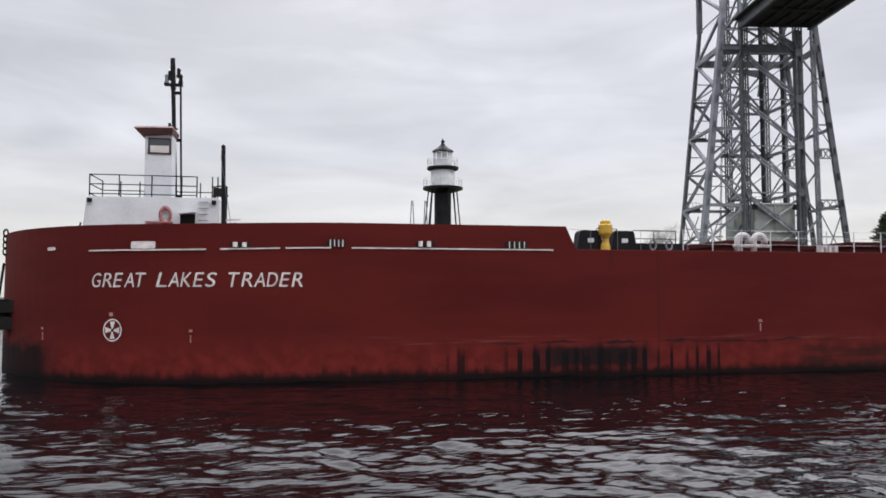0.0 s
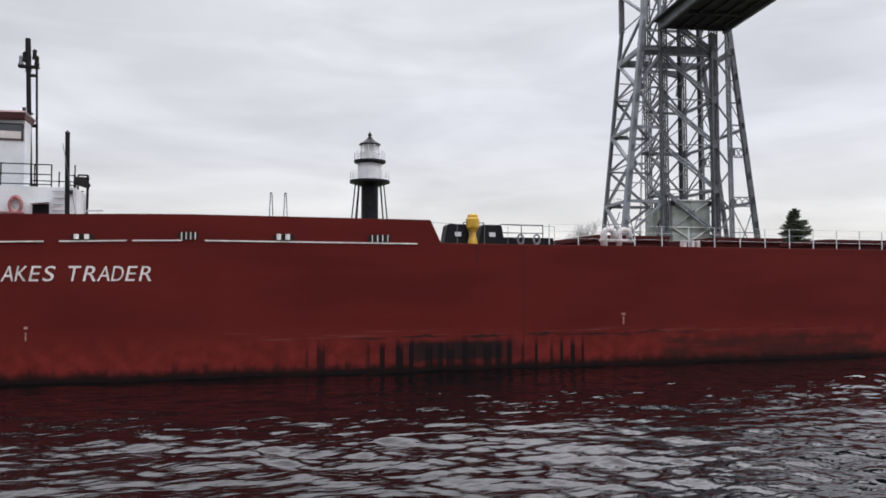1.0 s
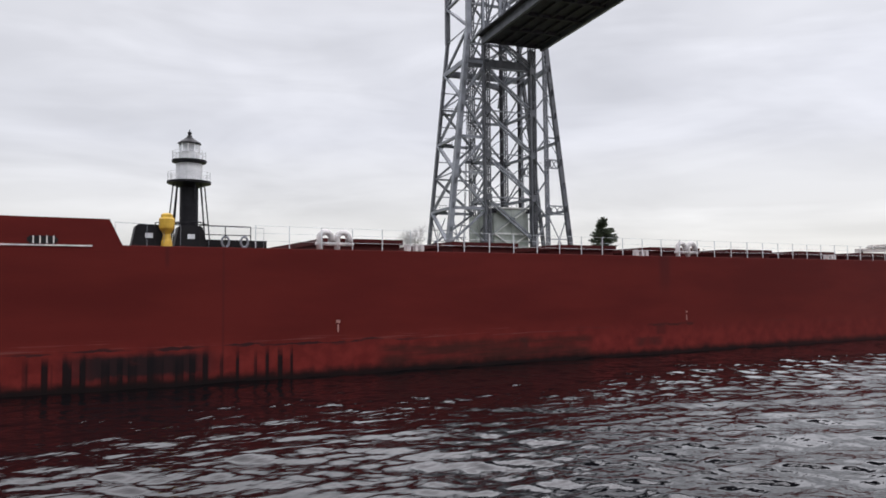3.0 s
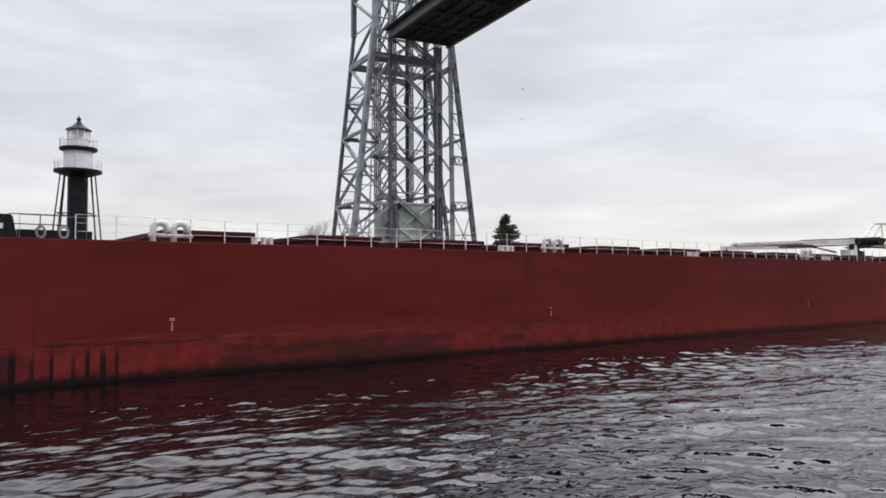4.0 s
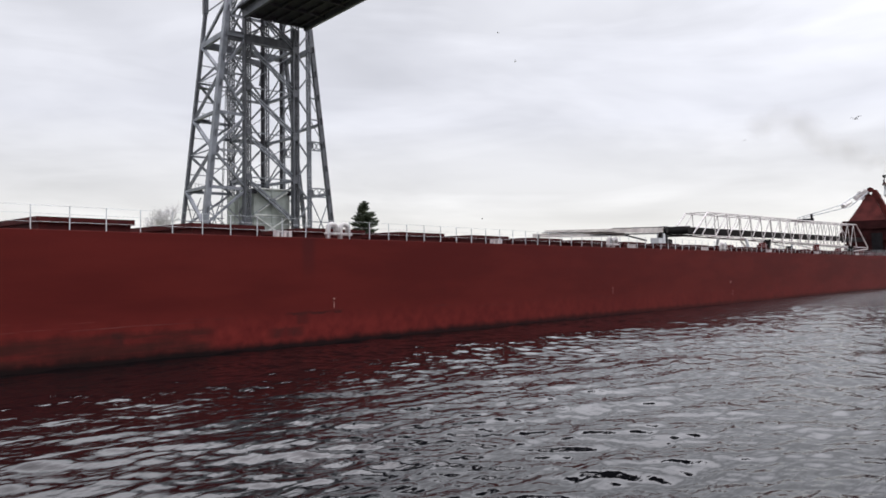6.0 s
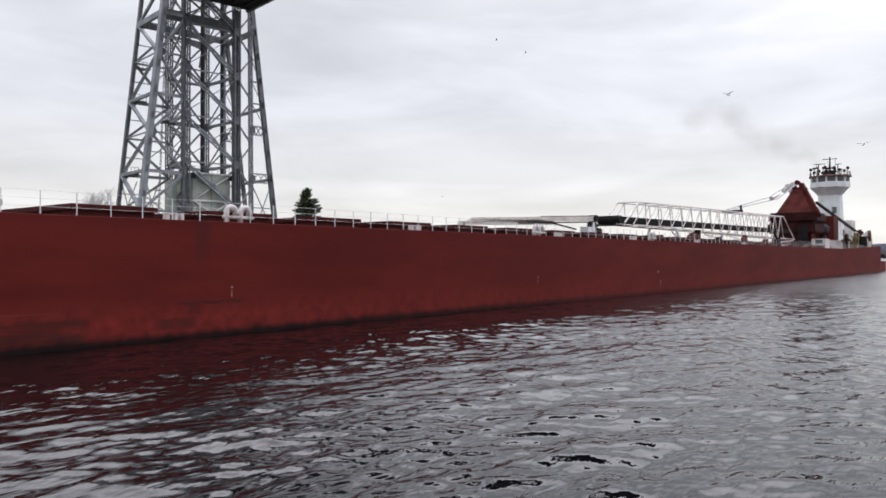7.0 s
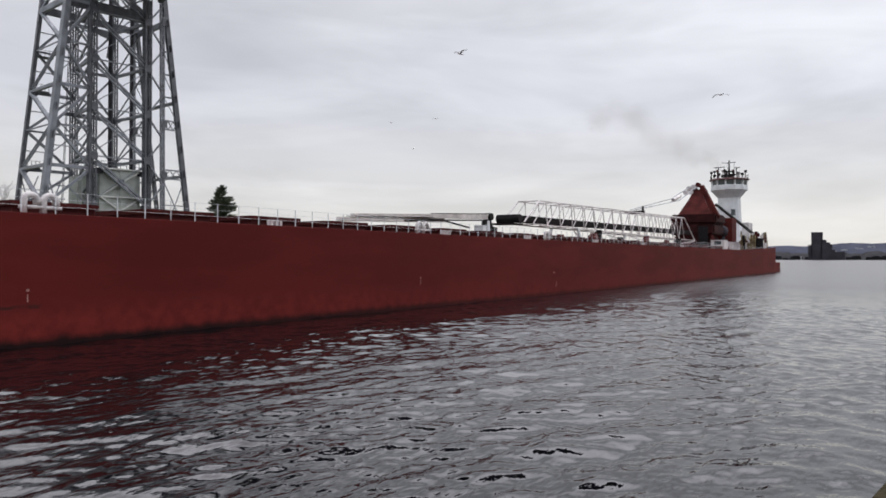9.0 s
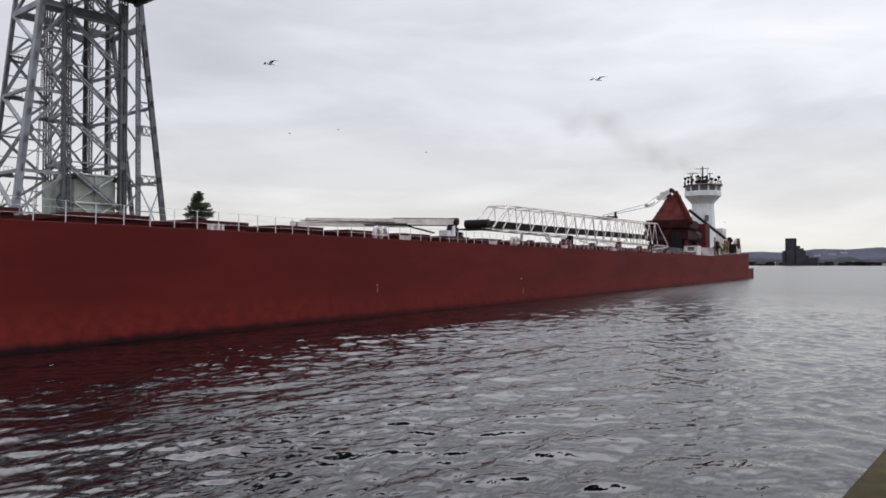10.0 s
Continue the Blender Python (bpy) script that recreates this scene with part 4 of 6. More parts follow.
def make_barge():
    barge = thing("barge", "long red self-unloading cargo barge with rust-streaked sides", "barge", at=Matrix.Translation((0, SIDE_Y, 0)))
    bm = B()
    prism(bm, hull_outline(), -1.5, DECK)
    part("hull", bm, RED, barge, "oxide-red hull with black scrape marks near the waterline")
    bm = B()
    prism(bm, hull_outline(0.12, STERN_X - 0.2), DECK + 0.004, DECK + 0.03)
    part("deck", bm, DECK_RED, barge)
    # forward bulwark with a raked end, thin plating on the hull's edge
    bm = B()
    path = [(BOW_X - BOW_LEN * math.sin(a), -HALF * math.cos(a)) for a in np.linspace(0, math.pi / 2, 26)]
    path = [(x, -HALF) for x in np.linspace(10.9, BOW_X, 20)][:-1] + path
    path = path + [(x, -y) for x, y in path[-2::-1]]
    rings = []
    for i, (x, y) in enumerate(path):
        top = 6.06 + sheer(x)
        xt = x - 0.45 if i in (0, len(path) - 1) else x
        d = Vector((max(0, BOW_X - x) / BOW_LEN ** 2, y / HALF ** 2 * -1)) if x < BOW_X else Vector((0, -y / HALF))
        d.normalize()
        rings.append([bm.verts.new(p) for p in ((x, y, DECK), (xt, y, top), (xt + d.x * 0.14, y + d.y * 0.14, top), (x + d.x * 0.14, y + d.y * 0.14, DECK))])
    for p, q in zip(rings, rings[1:]):
        for j in range(4):
            bm.faces.new((p[j], q[j], q[(j + 1) % 4], p[(j + 1) % 4]))
    bm.faces.new(rings[0]), bm.faces.new(rings[-1][::-1])
    part("bulwark", bm, RED, barge)
    # bright worn edge along the deck line
    for x0, x1 in ((-8.0, -3.6), (-3.1, -0.9), (-0.7, 1.0), (1.8, 9.9)):
        bm = B()
        xs = np.linspace(x0, x1, 16)
        for a, c in zip(xs, xs[1:]):
            beam(bm, (a, hull_y(a) - 0.012, DECK - 0.02 + sheer(a)), (c, hull_y(c) - 0.012, DECK - 0.02 + sheer(c)), 0.05, 0.05)
        part("rubbing_edge", bm, LETTER, barge, "worn white edge strip")
    # mooring openings in the bulwark as solid panels, white for the sky seen through
    for x0, x1, h, style in ((-6.35, -5.45, 0.27, 0), (-2.75, -1.95, 0.2, 1), (0.83, 1.55, 0.26, 2), (4.27, 5.06, 0.24, 1), (7.88, 8.82, 0.27, 2), (-9.85, -9.5, 0.13, 0)):
        bm = B()
        a = math.atan2(hull_y(x1) - hull_y(x0), x1 - x0)
        L = math.hypot(x1 - x0, hull_y(x1) - hull_y(x0))
        box(bm, 0, L, -0.03, 0.04, 0, h)
        bmesh.ops.bevel(bm, geom=[e for e in bm.edges if abs(e.verts[0].co.y - e.verts[1].co.y) > 0.05], offset=0.07 if style else 0.03, segments=3, affect="EDGES")
        ch = part("mooring_chock", bm, LETTER if style == 0 else RUBBER, barge)
        ch.matrix_basis = Matrix.Translation((x0, hull_y(x0), DECK + 0.03 + sheer(x0))) @ Matrix.Rotation(a, 4, "Z")
        if style:
            for k in range(4 if style == 2 else 2):
                bm = B()
                q = L * (0.2 + 0.22 * k) if style == 2 else L * (0.25 + 0.42 * k)
                if style == 2:
                    tube(bm, (q, -0.05, 0.0), (q, -0.05, h), 0.022, seg=8)
                else:
                    tube(bm, (q, -0.05, 0.02), (q, -0.05, h), 0.085, seg=12)
                part("roller", bm, LETTER, ch)
    # name on the bow, bent to the hull: each word between two lengths along the side
    table, s, x = [], 0.0, 0.0
    while x > -12:
        table.append((s, x))
        nx = x - 0.02
        s += math.hypot(0.02, hull_y(nx) - hull_y(x))
        x = nx
    ss, sx = [a for a, _ in table], [a for _, a in table]
    for word, far, near in (("GREAT", 8.06, 5.80), ("LAKES", 5.42, 3.20), ("TRADER", 2.78, 0.05)):
        pitch = (far - near) / (len(word) - 0.1)
        for k, letter in enumerate(word):
            curve = bpy.data.curves.new("letter", "FONT")
            curve.body, curve.size, curve.shear, curve.offset, curve.extrude = letter, 0.7, 0.2, 0.0, 0.004
            tmp = new("letter", curve)
            me = bpy.data.meshes.new_from_object(tmp.evaluated_get(bpy.context.evaluated_depsgraph_get()))
            bpy.data.objects.remove(tmp)
            xs = [v.co.x for v in me.vertices]
            ys = [v.co.y for v in me.vertices]
            lo, hi, y0, y1 = min(xs), max(xs), min(ys), max(ys)
            left = far - k * pitch
            for v in me.vertices:
                q = left - (v.co.x - lo) / (hi - lo) * pitch * 0.9
                px = float(np.interp(q, ss, sx))
                v.co = (px, hull_y(px) - 0.012 - v.co.z, 3.565 + 0.004 * (8 - left) + (v.co.y - y0) / (y1 - y0) * 0.535)
            me.materials.append(LETTER)
            nm = new("name_letter", me)
            nm.parent = barge
            tagged(nm, "white slanted block letter")
    # bow thruster mark: ring with a cross of four blades
    def on_hull(bm_, cx, cz, pts):
        vs = []
        for u, w_ in pts:
            px = cx + u * 0.86
            vs.append(bm_.verts.new((px, hull_y(px) - 0.012, cz + w_)))
        bm_.faces.new(vs)
    cx, cz = -7.0, 1.97
    bm = B()
    for k in range(36):
        a, c = 2 * math.pi * k / 36, 2 * math.pi * (k + 1) / 36
        on_hull(bm, cx, cz, [(r * math.cos(t), r * math.sin(t)) for r, t in ((0.37, a), (0.42, a), (0.42, c), (0.37, c))])
    for k in range(4):
        a = math.pi / 2 * k
        on_hull(bm, cx, cz, [(r * math.cos(a + t), r * math.sin(a + t)) for r, t in ((0.07, 0.5), (0.34, 0.34), (0.34, -0.34), (0.07, -0.5))])
    part("thruster_mark", bm, LETTER, barge, "white ring with a four-bladed cross")
    # small unreadable draught marks as plain bars
    for mx, mz, bars in ((-10.0, 1.97, 1), (-6.98, 2.55, 2), (-4.1, 1.95, 1), (19.1, 2.1, 3), (39.1, 2.15, 1), (66.0, 2.05, 1), (88.5, 2.1, 2), (89.0, 1.2, 1)):
        bm = B()
        y = hull_y(mx) - 0.012
        if bars == 3:
            box(bm, mx - 0.09, mx + 0.09, y, y + 0.02, mz + 0.02, mz + 0.14)
            box(bm, mx - 0.03, mx + 0.03, y, y + 0.02, mz - 0.36, mz - 0.04)
        elif bars == 2:
            box(bm, mx - 0.14, mx - 0.02, y, y + 0.02, mz - 0.06, mz + 0.08)
            box(bm, mx + 0.03, mx + 0.13, y, y + 0.02, mz - 0.06, mz + 0.08)
        else:
            box(bm, mx - 0.06, mx + 0.06, y, y + 0.02, mz - 0.04, mz + 0.05)
            box(bm, mx - 0.02, mx + 0.02, y, y + 0.02, mz - 0.45, mz - 0.15)
        part("draught_mark", bm, FADED, barge, "small worn pale bars")
    make_foredeck(barge)
    make_main_deck(barge)
    make_unloader(barge)
    return barge


def make_foredeck(barge):
    yf, top = -3.9, 7.87
    # white deckhouse, front edge raked
    bm = B()
    vs = [bm.verts.new(p) for p in ((-10.2, yf, DECK), (-4.03, yf, DECK), (-4.03, -1.4, DECK), (-10.2, -1.4, DECK), (-9.95, yf, top - 0.04), (-4.03, yf, top), (-4.03, -1.4, top), (-9.95, -1.4, top - 0.04))]
    for f in ((3, 2, 1, 0), (4, 5, 6, 7), (0, 1, 5, 4), (1, 2, 6, 5), (2, 3, 7, 6), (3, 0, 4, 7)):
        bm.faces.new([vs[i] for i in f])
    bmesh.ops.bevel(bm, geom=bm.edges[:], offset=0.05, segments=2, affect="EDGES")
    house = part("deckhouse", bm, WHITE, barge, "white steel deckhouse on the bow")
    # flat black panel stands in for the dark inside of the doorway
    bm = B()
    box(bm, -5.78, -5.1, yf - 0.02, yf + 0.05, DECK + 0.1, 7.08)
    part("doorway", bm, BLACK, house, "dark open doorway")
    bm = B()
    beam(bm, (-5.8, yf - 0.3, 7.05), (-5.05, yf - 0.3, 7.14), 0.5, 0.05)
    part("door_hood", bm, WHITE, house)
    for x in (-9.8, -4.25):
        bm = B()
        box(bm, x - 0.1, x + 0.1, yf - 0.16, yf, top - 0.32, top - 0.14)
        part("floodlight", bm, RUBBER, house)
    for z in np.arange(5.6, 7.8, 0.29):
        bm = B()
        box(bm, -4.95, -4.5, yf - 0.1, yf - 0.06, z, z + 0.035)
        part("ladder_rung", bm, STEEL, house)
    # raked stay at the house's forward edge
    bm = B()
    tube(bm, (-10.7, yf, DECK), (-10.15, yf, 6.6), 0.04, seg=6)
    part("stay", bm, RUBBER, house)
    # lookout cab and roof
    bm = B()
    box(bm, -7.55, -6.31, -3.3, -2.1, top - 0.05, 10.98)
    bmesh.ops.bevel(bm, geom=bm.edges[:], offset=0.04, segments=2, affect="EDGES")
    cab = part("lookout_cab", bm, WHITE, barge, "narrow white lookout cab with one wide window")
    bm = B()
    vs = [(-7.7, -3.5, 10.86), (-6.28, -3.5, 10.95), (-6.28, -1.9, 10.95), (-7.7, -1.9, 10.86), (-7.98, -3.65, 11.16), (-6.24, -3.65, 11.22), (-6.24, -1.75, 11.22), (-7.98, -1.75, 11.16)]
    vs = [bm.verts.new(p) for p in vs]
    for f in ((3, 2, 1, 0), (4, 5, 6, 7), (0, 1, 5, 4), (1, 2, 6, 5), (2, 3, 7, 6), (3, 0, 4, 7)):
        bm.faces.new([vs[i] for i in f])
    part("roof", bm, ROOF_RED, cab, "faded red overhanging roof")
    # the roof's top layer is paler than its sloping sides
    bm = B()
    vs = [(-8.0, -3.67, 11.17), (-6.22, -3.67, 11.225), (-6.22, -1.73, 11.225), (-8.0, -1.73, 11.17), (-7.95, -3.6, 11.26), (-6.26, -3.6, 11.31), (-6.26, -1.8, 11.31), (-7.95, -1.8, 11.26)]
    vs = [bm.verts.new(p) for p in vs]
    for f in ((3, 2, 1, 0), (4, 5, 6, 7), (0, 1, 5, 4), (1, 2, 6, 5), (2, 3, 7, 6), (3, 0, 4, 7)):
        bm.faces.new([vs[i] for i in f])
    part("roof_cap", bm, EDGE_PINK, cab, "pale pinkish roof top")
    bm = B()
    box(bm, -7.35, -6.4, -3.33, -3.25, 10.05, 10.72)
    part("window", bm, GLASS, cab, "wide dark window")
    for x0, x1, z0, z1 in ((-7.39, -6.36, 10.72, 10.77), (-7.39, -6.36, 10.0, 10.05), (-7.4, -7.35, 10.0, 10.77), (-6.4, -6.35, 10.0, 10.77)):
        bm = B()
        box(bm, x0, x1, -3.36, -3.25, z0, z1)
        part("window_frame", bm, FRAME_BROWN, cab)
    bm = B()
    box(bm, -7.3, -6.45, -3.345, -3.33, 10.07, 10.4)
    part("window_blind", bm, CRANE_GREY, cab)
    # railing on the deckhouse roof
    posts = [(-9.85, yf + 0.1), (-8.55, yf + 0.1), (-7.1, yf + 0.1), (-5.75, yf + 0.1), (-5.06, yf + 0.1), (-4.1, yf + 0.1), (-4.35, yf + 0.1), (-9.85, -1.5), (-9.0, -1.5), (-8.1, -1.5), (-5.2, -1.5)]
    bm0 = B()
    tube(bm0, (0, 0, 0), (0, 0, 1.02), 0.03, seg=8)
    post_me = finish(bm0, "rail_post", RUBBER)
    for x, y in posts:
        shared("rail_post", post_me, barge, (x, y, top))
    for h in (1.0, 0.55, 0.1):
        bm = B()
        tube(bm, (-9.85, yf + 0.1, top + h), (-5.06, yf + 0.1, top + h), 0.026, seg=6)
        tube(bm, (-9.85, yf + 0.1, top + h), (-9.85, -1.5, top + h), 0.026, seg=6)
        if h < 0.9:
            tube(bm, (-4.4, yf + 0.1, top + h), (-4.1, yf + 0.1, top + h), 0.026, seg=6)
            tube(bm, (-9.85, -1.5, top + h), (-4.1, -1.5, top + h), 0.026, seg=6)
        part("rail", bm, RUBBER, barge)
    # life ring in its holder
    bm = B()
    R, r = 0.34, 0.10
    ring = [[bm.verts.new((-6.43 + (R + r * math.cos(b)) * math.cos(a) * 0.68, yf - 0.14 + r * math.sin(b), 7.0 + (R + r * math.cos(b)) * math.sin(a))) for b in np.linspace(0, 2 * math.pi, 9)[:-1]] for a in np.linspace(0, 2 * math.pi, 25)[:-1]]
    for i in range(24):
        for j in range(8):
            bm.faces.new((ring[i][j], ring[(i + 1) % 24][j], ring[(i + 1) % 24][(j + 1) % 8], ring[i][(j + 1) % 8]))
    part("life_ring", bm, ORANGE, house, "faded orange life ring", smooth=True)
    bm = B()
    box(bm, -7.3, -6.1, yf - 0.3, yf - 0.02, 6.62, 6.68)
    part("ring_shelf", bm, ORANGE, house)
    # mast with lights
    my = -1.9
    foot, head = Vector((-6.35, my, top)), Vector((-6.6, my, 15.12))
    bm = B()
    tube(bm, foot, foot.lerp(head, 0.78), 0.11, 0.10, 10)
    tube(bm, foot.lerp(head, 0.78), foot.lerp(head, 0.93), 0.13, 0.12, 10)
    tube(bm, foot.lerp(head, 0.925), head, 0.125, 0.115, 10)
    mast = part("mast", bm, BLACK, barge, "black steel mast with navigation lights")
    bm = B()
    tube(bm, (-6.06, my, top), (-6.2, my, 13.95), 0.05, seg=8)
    part("stay_pipe", bm, BLACK, mast)
    for z in (8.05, 10.9, 13.3):
        q = (z - top) / (15.0 - top)
        bm = B()
        x = foot.lerp(head, q).x
        box(bm, x - 0.05, x + 0.3, my - 0.07, my + 0.07, z, z + 0.13)
        part("bracket", bm, BLACK, mast)
    bm = B()
    box(bm, -6.97, -6.1, my - 0.15, my + 0.15, 13.72, 13.82)
    part("light_platform", bm, BLACK, mast)
    for x, z, m in ((-6.87, 13.82, STEEL), (-6.3, 14.15, RUBBER), (-6.2, 13.85, RUBBER), (-6.72, 14.0, RUBBER)):
        bm = B()
        lathe(bm, [(0.11, z), (0.12, z + 0.1), (0.09, z + 0.12), (0.09, z + 0.36), (0.12, z + 0.38), (0.05, z + 0.48)], 10, (x, my))
        part("navigation_light", bm, m, mast)
    bm = B()
    box(bm, -6.8, -6.3, my - 0.06, my + 0.06, 11.5, 11.58)
    box(bm, -6.75, -6.62, my - 0.06, my + 0.06, 11.58, 11.82)
    part("horn", bm, STEEL_DARK, mast)
    # black pole by the ship's side
    bm = B()
    tube(bm, (-3.12, -10.5, DECK), (-3.18, -10.5, 9.15), 0.085, 0.08, 10)
    tube(bm, (-3.18, -10.5, 9.1), (-3.18, -10.5, 9.2), 0.03, seg=6)
    pole = part("steel_pole", bm, BLACK, barge, "plain black steel pole")
    bm = B()
    tube(bm, (-3.2, -11.2, 8.6), (-2.75, -9.9, DECK), 0.012, seg=5)
    part("wire_stay", bm, STEEL, pole)
    # gear behind the house: two floodlights and a post, with pale fittings
    bm = B()
    tube(bm, (-4.5, -1.5, DECK), (-4.5, -1.5, 8.7), 0.07, seg=8)
    sl = part("floodlight_post", bm, RUBBER, barge)
    for x, z in ((-4.15, 8.35),):
        bm = B()
        vs = [bm.verts.new(p) for p in ((x - 0.3, -1.7, z - 0.05), (x + 0.22, -1.7, z - 0.22), (x + 0.3, -1.7, z - 0.02), (x + 0.14, -1.7, z + 0.2), (x + 0.26, -1.7, z + 0.3), (x - 0.3, -1.7, z + 0.3))]
        v2 = [bm.verts.new(v.co + Vector((0, 0.5, 0))) for v in vs]
        bm.faces.new(vs), bm.faces.new(v2[::-1])
        for j in range(6):
            bm.faces.new((vs[j], vs[(j + 1) % 6], v2[(j + 1) % 6], v2[j]))
        part("floodlight", bm, RUBBER, sl)
    bm = B()
    tube(bm, (-3.95, -1.6, DECK), (-3.92, -1.6, 8.75), 0.06, seg=8)
    tube(bm, (-4.35, -1.6, 8.75), (-3.92, -1.6, 8.75), 0.04, seg=8)
    tube(bm, (-4.35, -1.6, DECK), (-4.35, -1.6, 8.75), 0.04, seg=8)
    part("vent_post", bm, RUBBER, barge)
    for p, q, w in (((-4.95, 8.2), (-4.1, 6.9), 0.08), ((-4.9, 7.6), (-3.9, 6.5), 0.07), ((-4.4, 7.0), (-3.2, 7.05), 0.09), ((-4.6, 6.6), (-3.4, 6.9), 0.06), ((-4.2, 7.6), (-4.0, 6.4), 0.06)):
        bm = B()
        beam(bm, (p[0], -1.7, p[1]), (q[0], -1.7, q[1]), w)
        part("pale_fitting", bm, WHITE, sl)
    # pair of narrow davit frames at the ship's side
    for x in (4.19, 4.73):
        bm = B()
        tube(bm, (x - 0.10, -11.5, DECK), (x - 0.02, -11.5, 7.02), 0.022, seg=6)
        tube(bm, (x + 0.12, -11.5, DECK), (x + 0.03, -11.5, 7.02), 0.022, seg=6)
        tube(bm, (x - 0.02, -11.5, 7.0), (x + 0.03, -11.5, 7.0), 0.022, seg=6)
        part("davit_frame", bm, STEEL, barge)
    # anchor in its pocket and a chain at the stem
    ax = -12.25
    ay = hull_y(ax) - 0.05
    bm = B()
    for p, q, w in (((ax - 0.5, ay + 0.2, 2.75), (ax + 0.75, ay - 0.35, 2.8), 0.75), ((ax - 0.6, ay, 2.15), (ax + 0.75, ay - 0.35, 2.05), 0.6), ((ax - 0.4, ay, 3.05), (ax - 0.3, ay - 0.1, 1.8), 0.7), ((ax + 0.6, ay - 0.3, 3.05), (ax + 0.62, ay - 0.35, 1.85), 0.4)):
        beam(bm, p, q, w, 0.5)
    an = part("anchor", bm, RUBBER, barge, "black stowed anchor")
    bm = B()
    box(bm, ax - 0.9, ax - 0.1, ay - 0.3, ay + 0.4, 2.5, 2.9)
    part("anchor_fluke", bm, MOSSY, an)
    bm = B()
    tube(bm, (ax - 0.35, ay - 0.12, 3.05), (ax - 0.2, ay - 0.06, 4.6), 0.05, seg=8)
    part("anchor_wire", bm, RUBBER, an)
    for k in range(4):
        bm = B()
        R, r, cz_ = 0.13, 0.05, 5.15 + 0.27 * k
        px = -12.85
        ring = [[bm.verts.new((px + (R + r * math.cos(b)) * math.cos(a) * 0.7, hull_y(px) - 0.1 + r * math.sin(b), cz_ + (R * 1.2 + r * math.cos(b)) * math.sin(a))) for b in np.linspace(0, 2 * math.pi, 7)[:-1]] for a in np.linspace(0, 2 * math.pi, 13)[:-1]]
        for i in range(12):
            for j in range(6):
                bm.faces.new((ring[i][j], ring[(i + 1) % 12][j], ring[(i + 1) % 12][(j + 1) % 6], ring[i][(j + 1) % 6]))
        part("chain_link", bm, RUBBER, an, smooth=True)


def make_main_deck(barge):
    # black towing fairleads and the yellow capstan
    for x in (11.34, 12.87):
        bm = B()
        pts = [(-0.06, 0), (1.14, 0), (1.0, 0.78), (0.92, 0.86), (0.18, 0.86), (0.09, 0.78)]
        lo = [bm.verts.new((x + u, -10.95, DECK + 0.03 + w_)) for u, w_ in pts]
        hi = [bm.verts.new((x + u, -10.35, DECK + 0.03 + w_)) for u, w_ in pts]
        for i in range(6):
            bm.faces.new((lo[i], lo[(i + 1) % 6], hi[(i + 1) % 6], hi[i]))
        bm.faces.new(lo), bm.faces.new(hi[::-1])
        fl = part("towing_fairlead", bm, BLACK, barge, "black steel fairlead with a pale square opening")
        # white panel painted for the bright sky that shows through the opening
        bm = B()
        box(bm, x + 0.43, x + 0.70, -10.97, -10.9, DECK + 0.38, DECK + 0.56)
        part("opening", bm, WHITE, fl)
    bm = B()
    lathe(bm, [(0.22, DECK), (0.19, DECK + 0.26), (0.16, DECK + 0.34), (0.14, DECK + 0.52), (0.19, DECK + 0.62), (0.27, DECK + 0.74), (0.28, DECK + 0.8), (0.29, DECK + 1.1), (0.25, DECK + 1.14), (0.22, DECK + 1.16), (0.22, DECK + 1.26), (0.17, DECK + 1.31), (0.06, DECK + 1.33)], 18, (12.52, -11.05))
    part("capstan", bm, YELLOW, barge, "yellow painted mooring capstan")
    for a, c in (((10.7, 6.02), (11.8, 5.98)), ((12.4, 5.98), (13.0, 5.98)), ((14.05, 5.98), (16.2, 5.96))):
        bm = B()
        tube(bm, (a[0], -11.2, a[1]), (c[0], -11.2, c[1]), 0.009, seg=6)
        tube(bm, (c[0], -11.2, c[1]), (c[0], -11.2, DECK), 0.009, seg=6)
        tube(bm, (a[0], -11.2, a[1]), (a[0], -11.2, DECK), 0.009, seg=6)
        part("guard_rail", bm, STEEL, barge)
    bm = B()
    box(bm, 14.1, 16.6, -10.2, -8.4, DECK, DECK + 0.42)
    part("winch_bed", bm, BLACK, barge)
    # pipe rail that passes the capstan, and a dark rail over the winch bed
    bm = B()
    tube(bm, (12.1, -11.1, DECK + 0.95), (13.0, -11.1, DECK + 0.95), 0.02, seg=6)
    for x in (12.1, 13.0):
        tube(bm, (x, -11.1, DECK), (x, -11.1, DECK + 0.95), 0.02, seg=6)
    part("guard_rail", bm, RUBBER, barge)
    bm = B()
    for h in (0.9, 0.55):
        tube(bm, (13.75, -11.1, DECK + h), (15.7, -11.1, DECK + h), 0.02, seg=6)
    for x in (13.75, 14.7, 15.7):
        tube(bm, (x, -11.1, DECK), (x, -11.1, DECK + 0.9), 0.02, seg=6)
    part("guard_rail", bm, RUBBER, barge)
    for x in (14.75, 15.5):
        bm = B()
        R, r = 0.14, 0.045
        ring = [[bm.verts.new((x + (R + r * math.cos(b)) * math.cos(a), -10.9 + r * math.sin(b), DECK + 0.3 + (R * 1.5 + r * math.cos(b)) * math.sin(a))) for b in np.linspace(0, 2 * math.pi, 7)[:-1]] for a in np.linspace(0, 2 * math.pi, 17)[:-1]]
        for i in range(16):
            for j in range(6):
                bm.faces.new((ring[i][j], ring[(i + 1) % 16][j], ring[(i + 1) % 16][(j + 1) % 6], ring[i][(j + 1) % 6]))
        part("mooring_eye", bm, STEEL, barge, smooth=True)
    # side railing: stanchions and three wires
    bm = B()
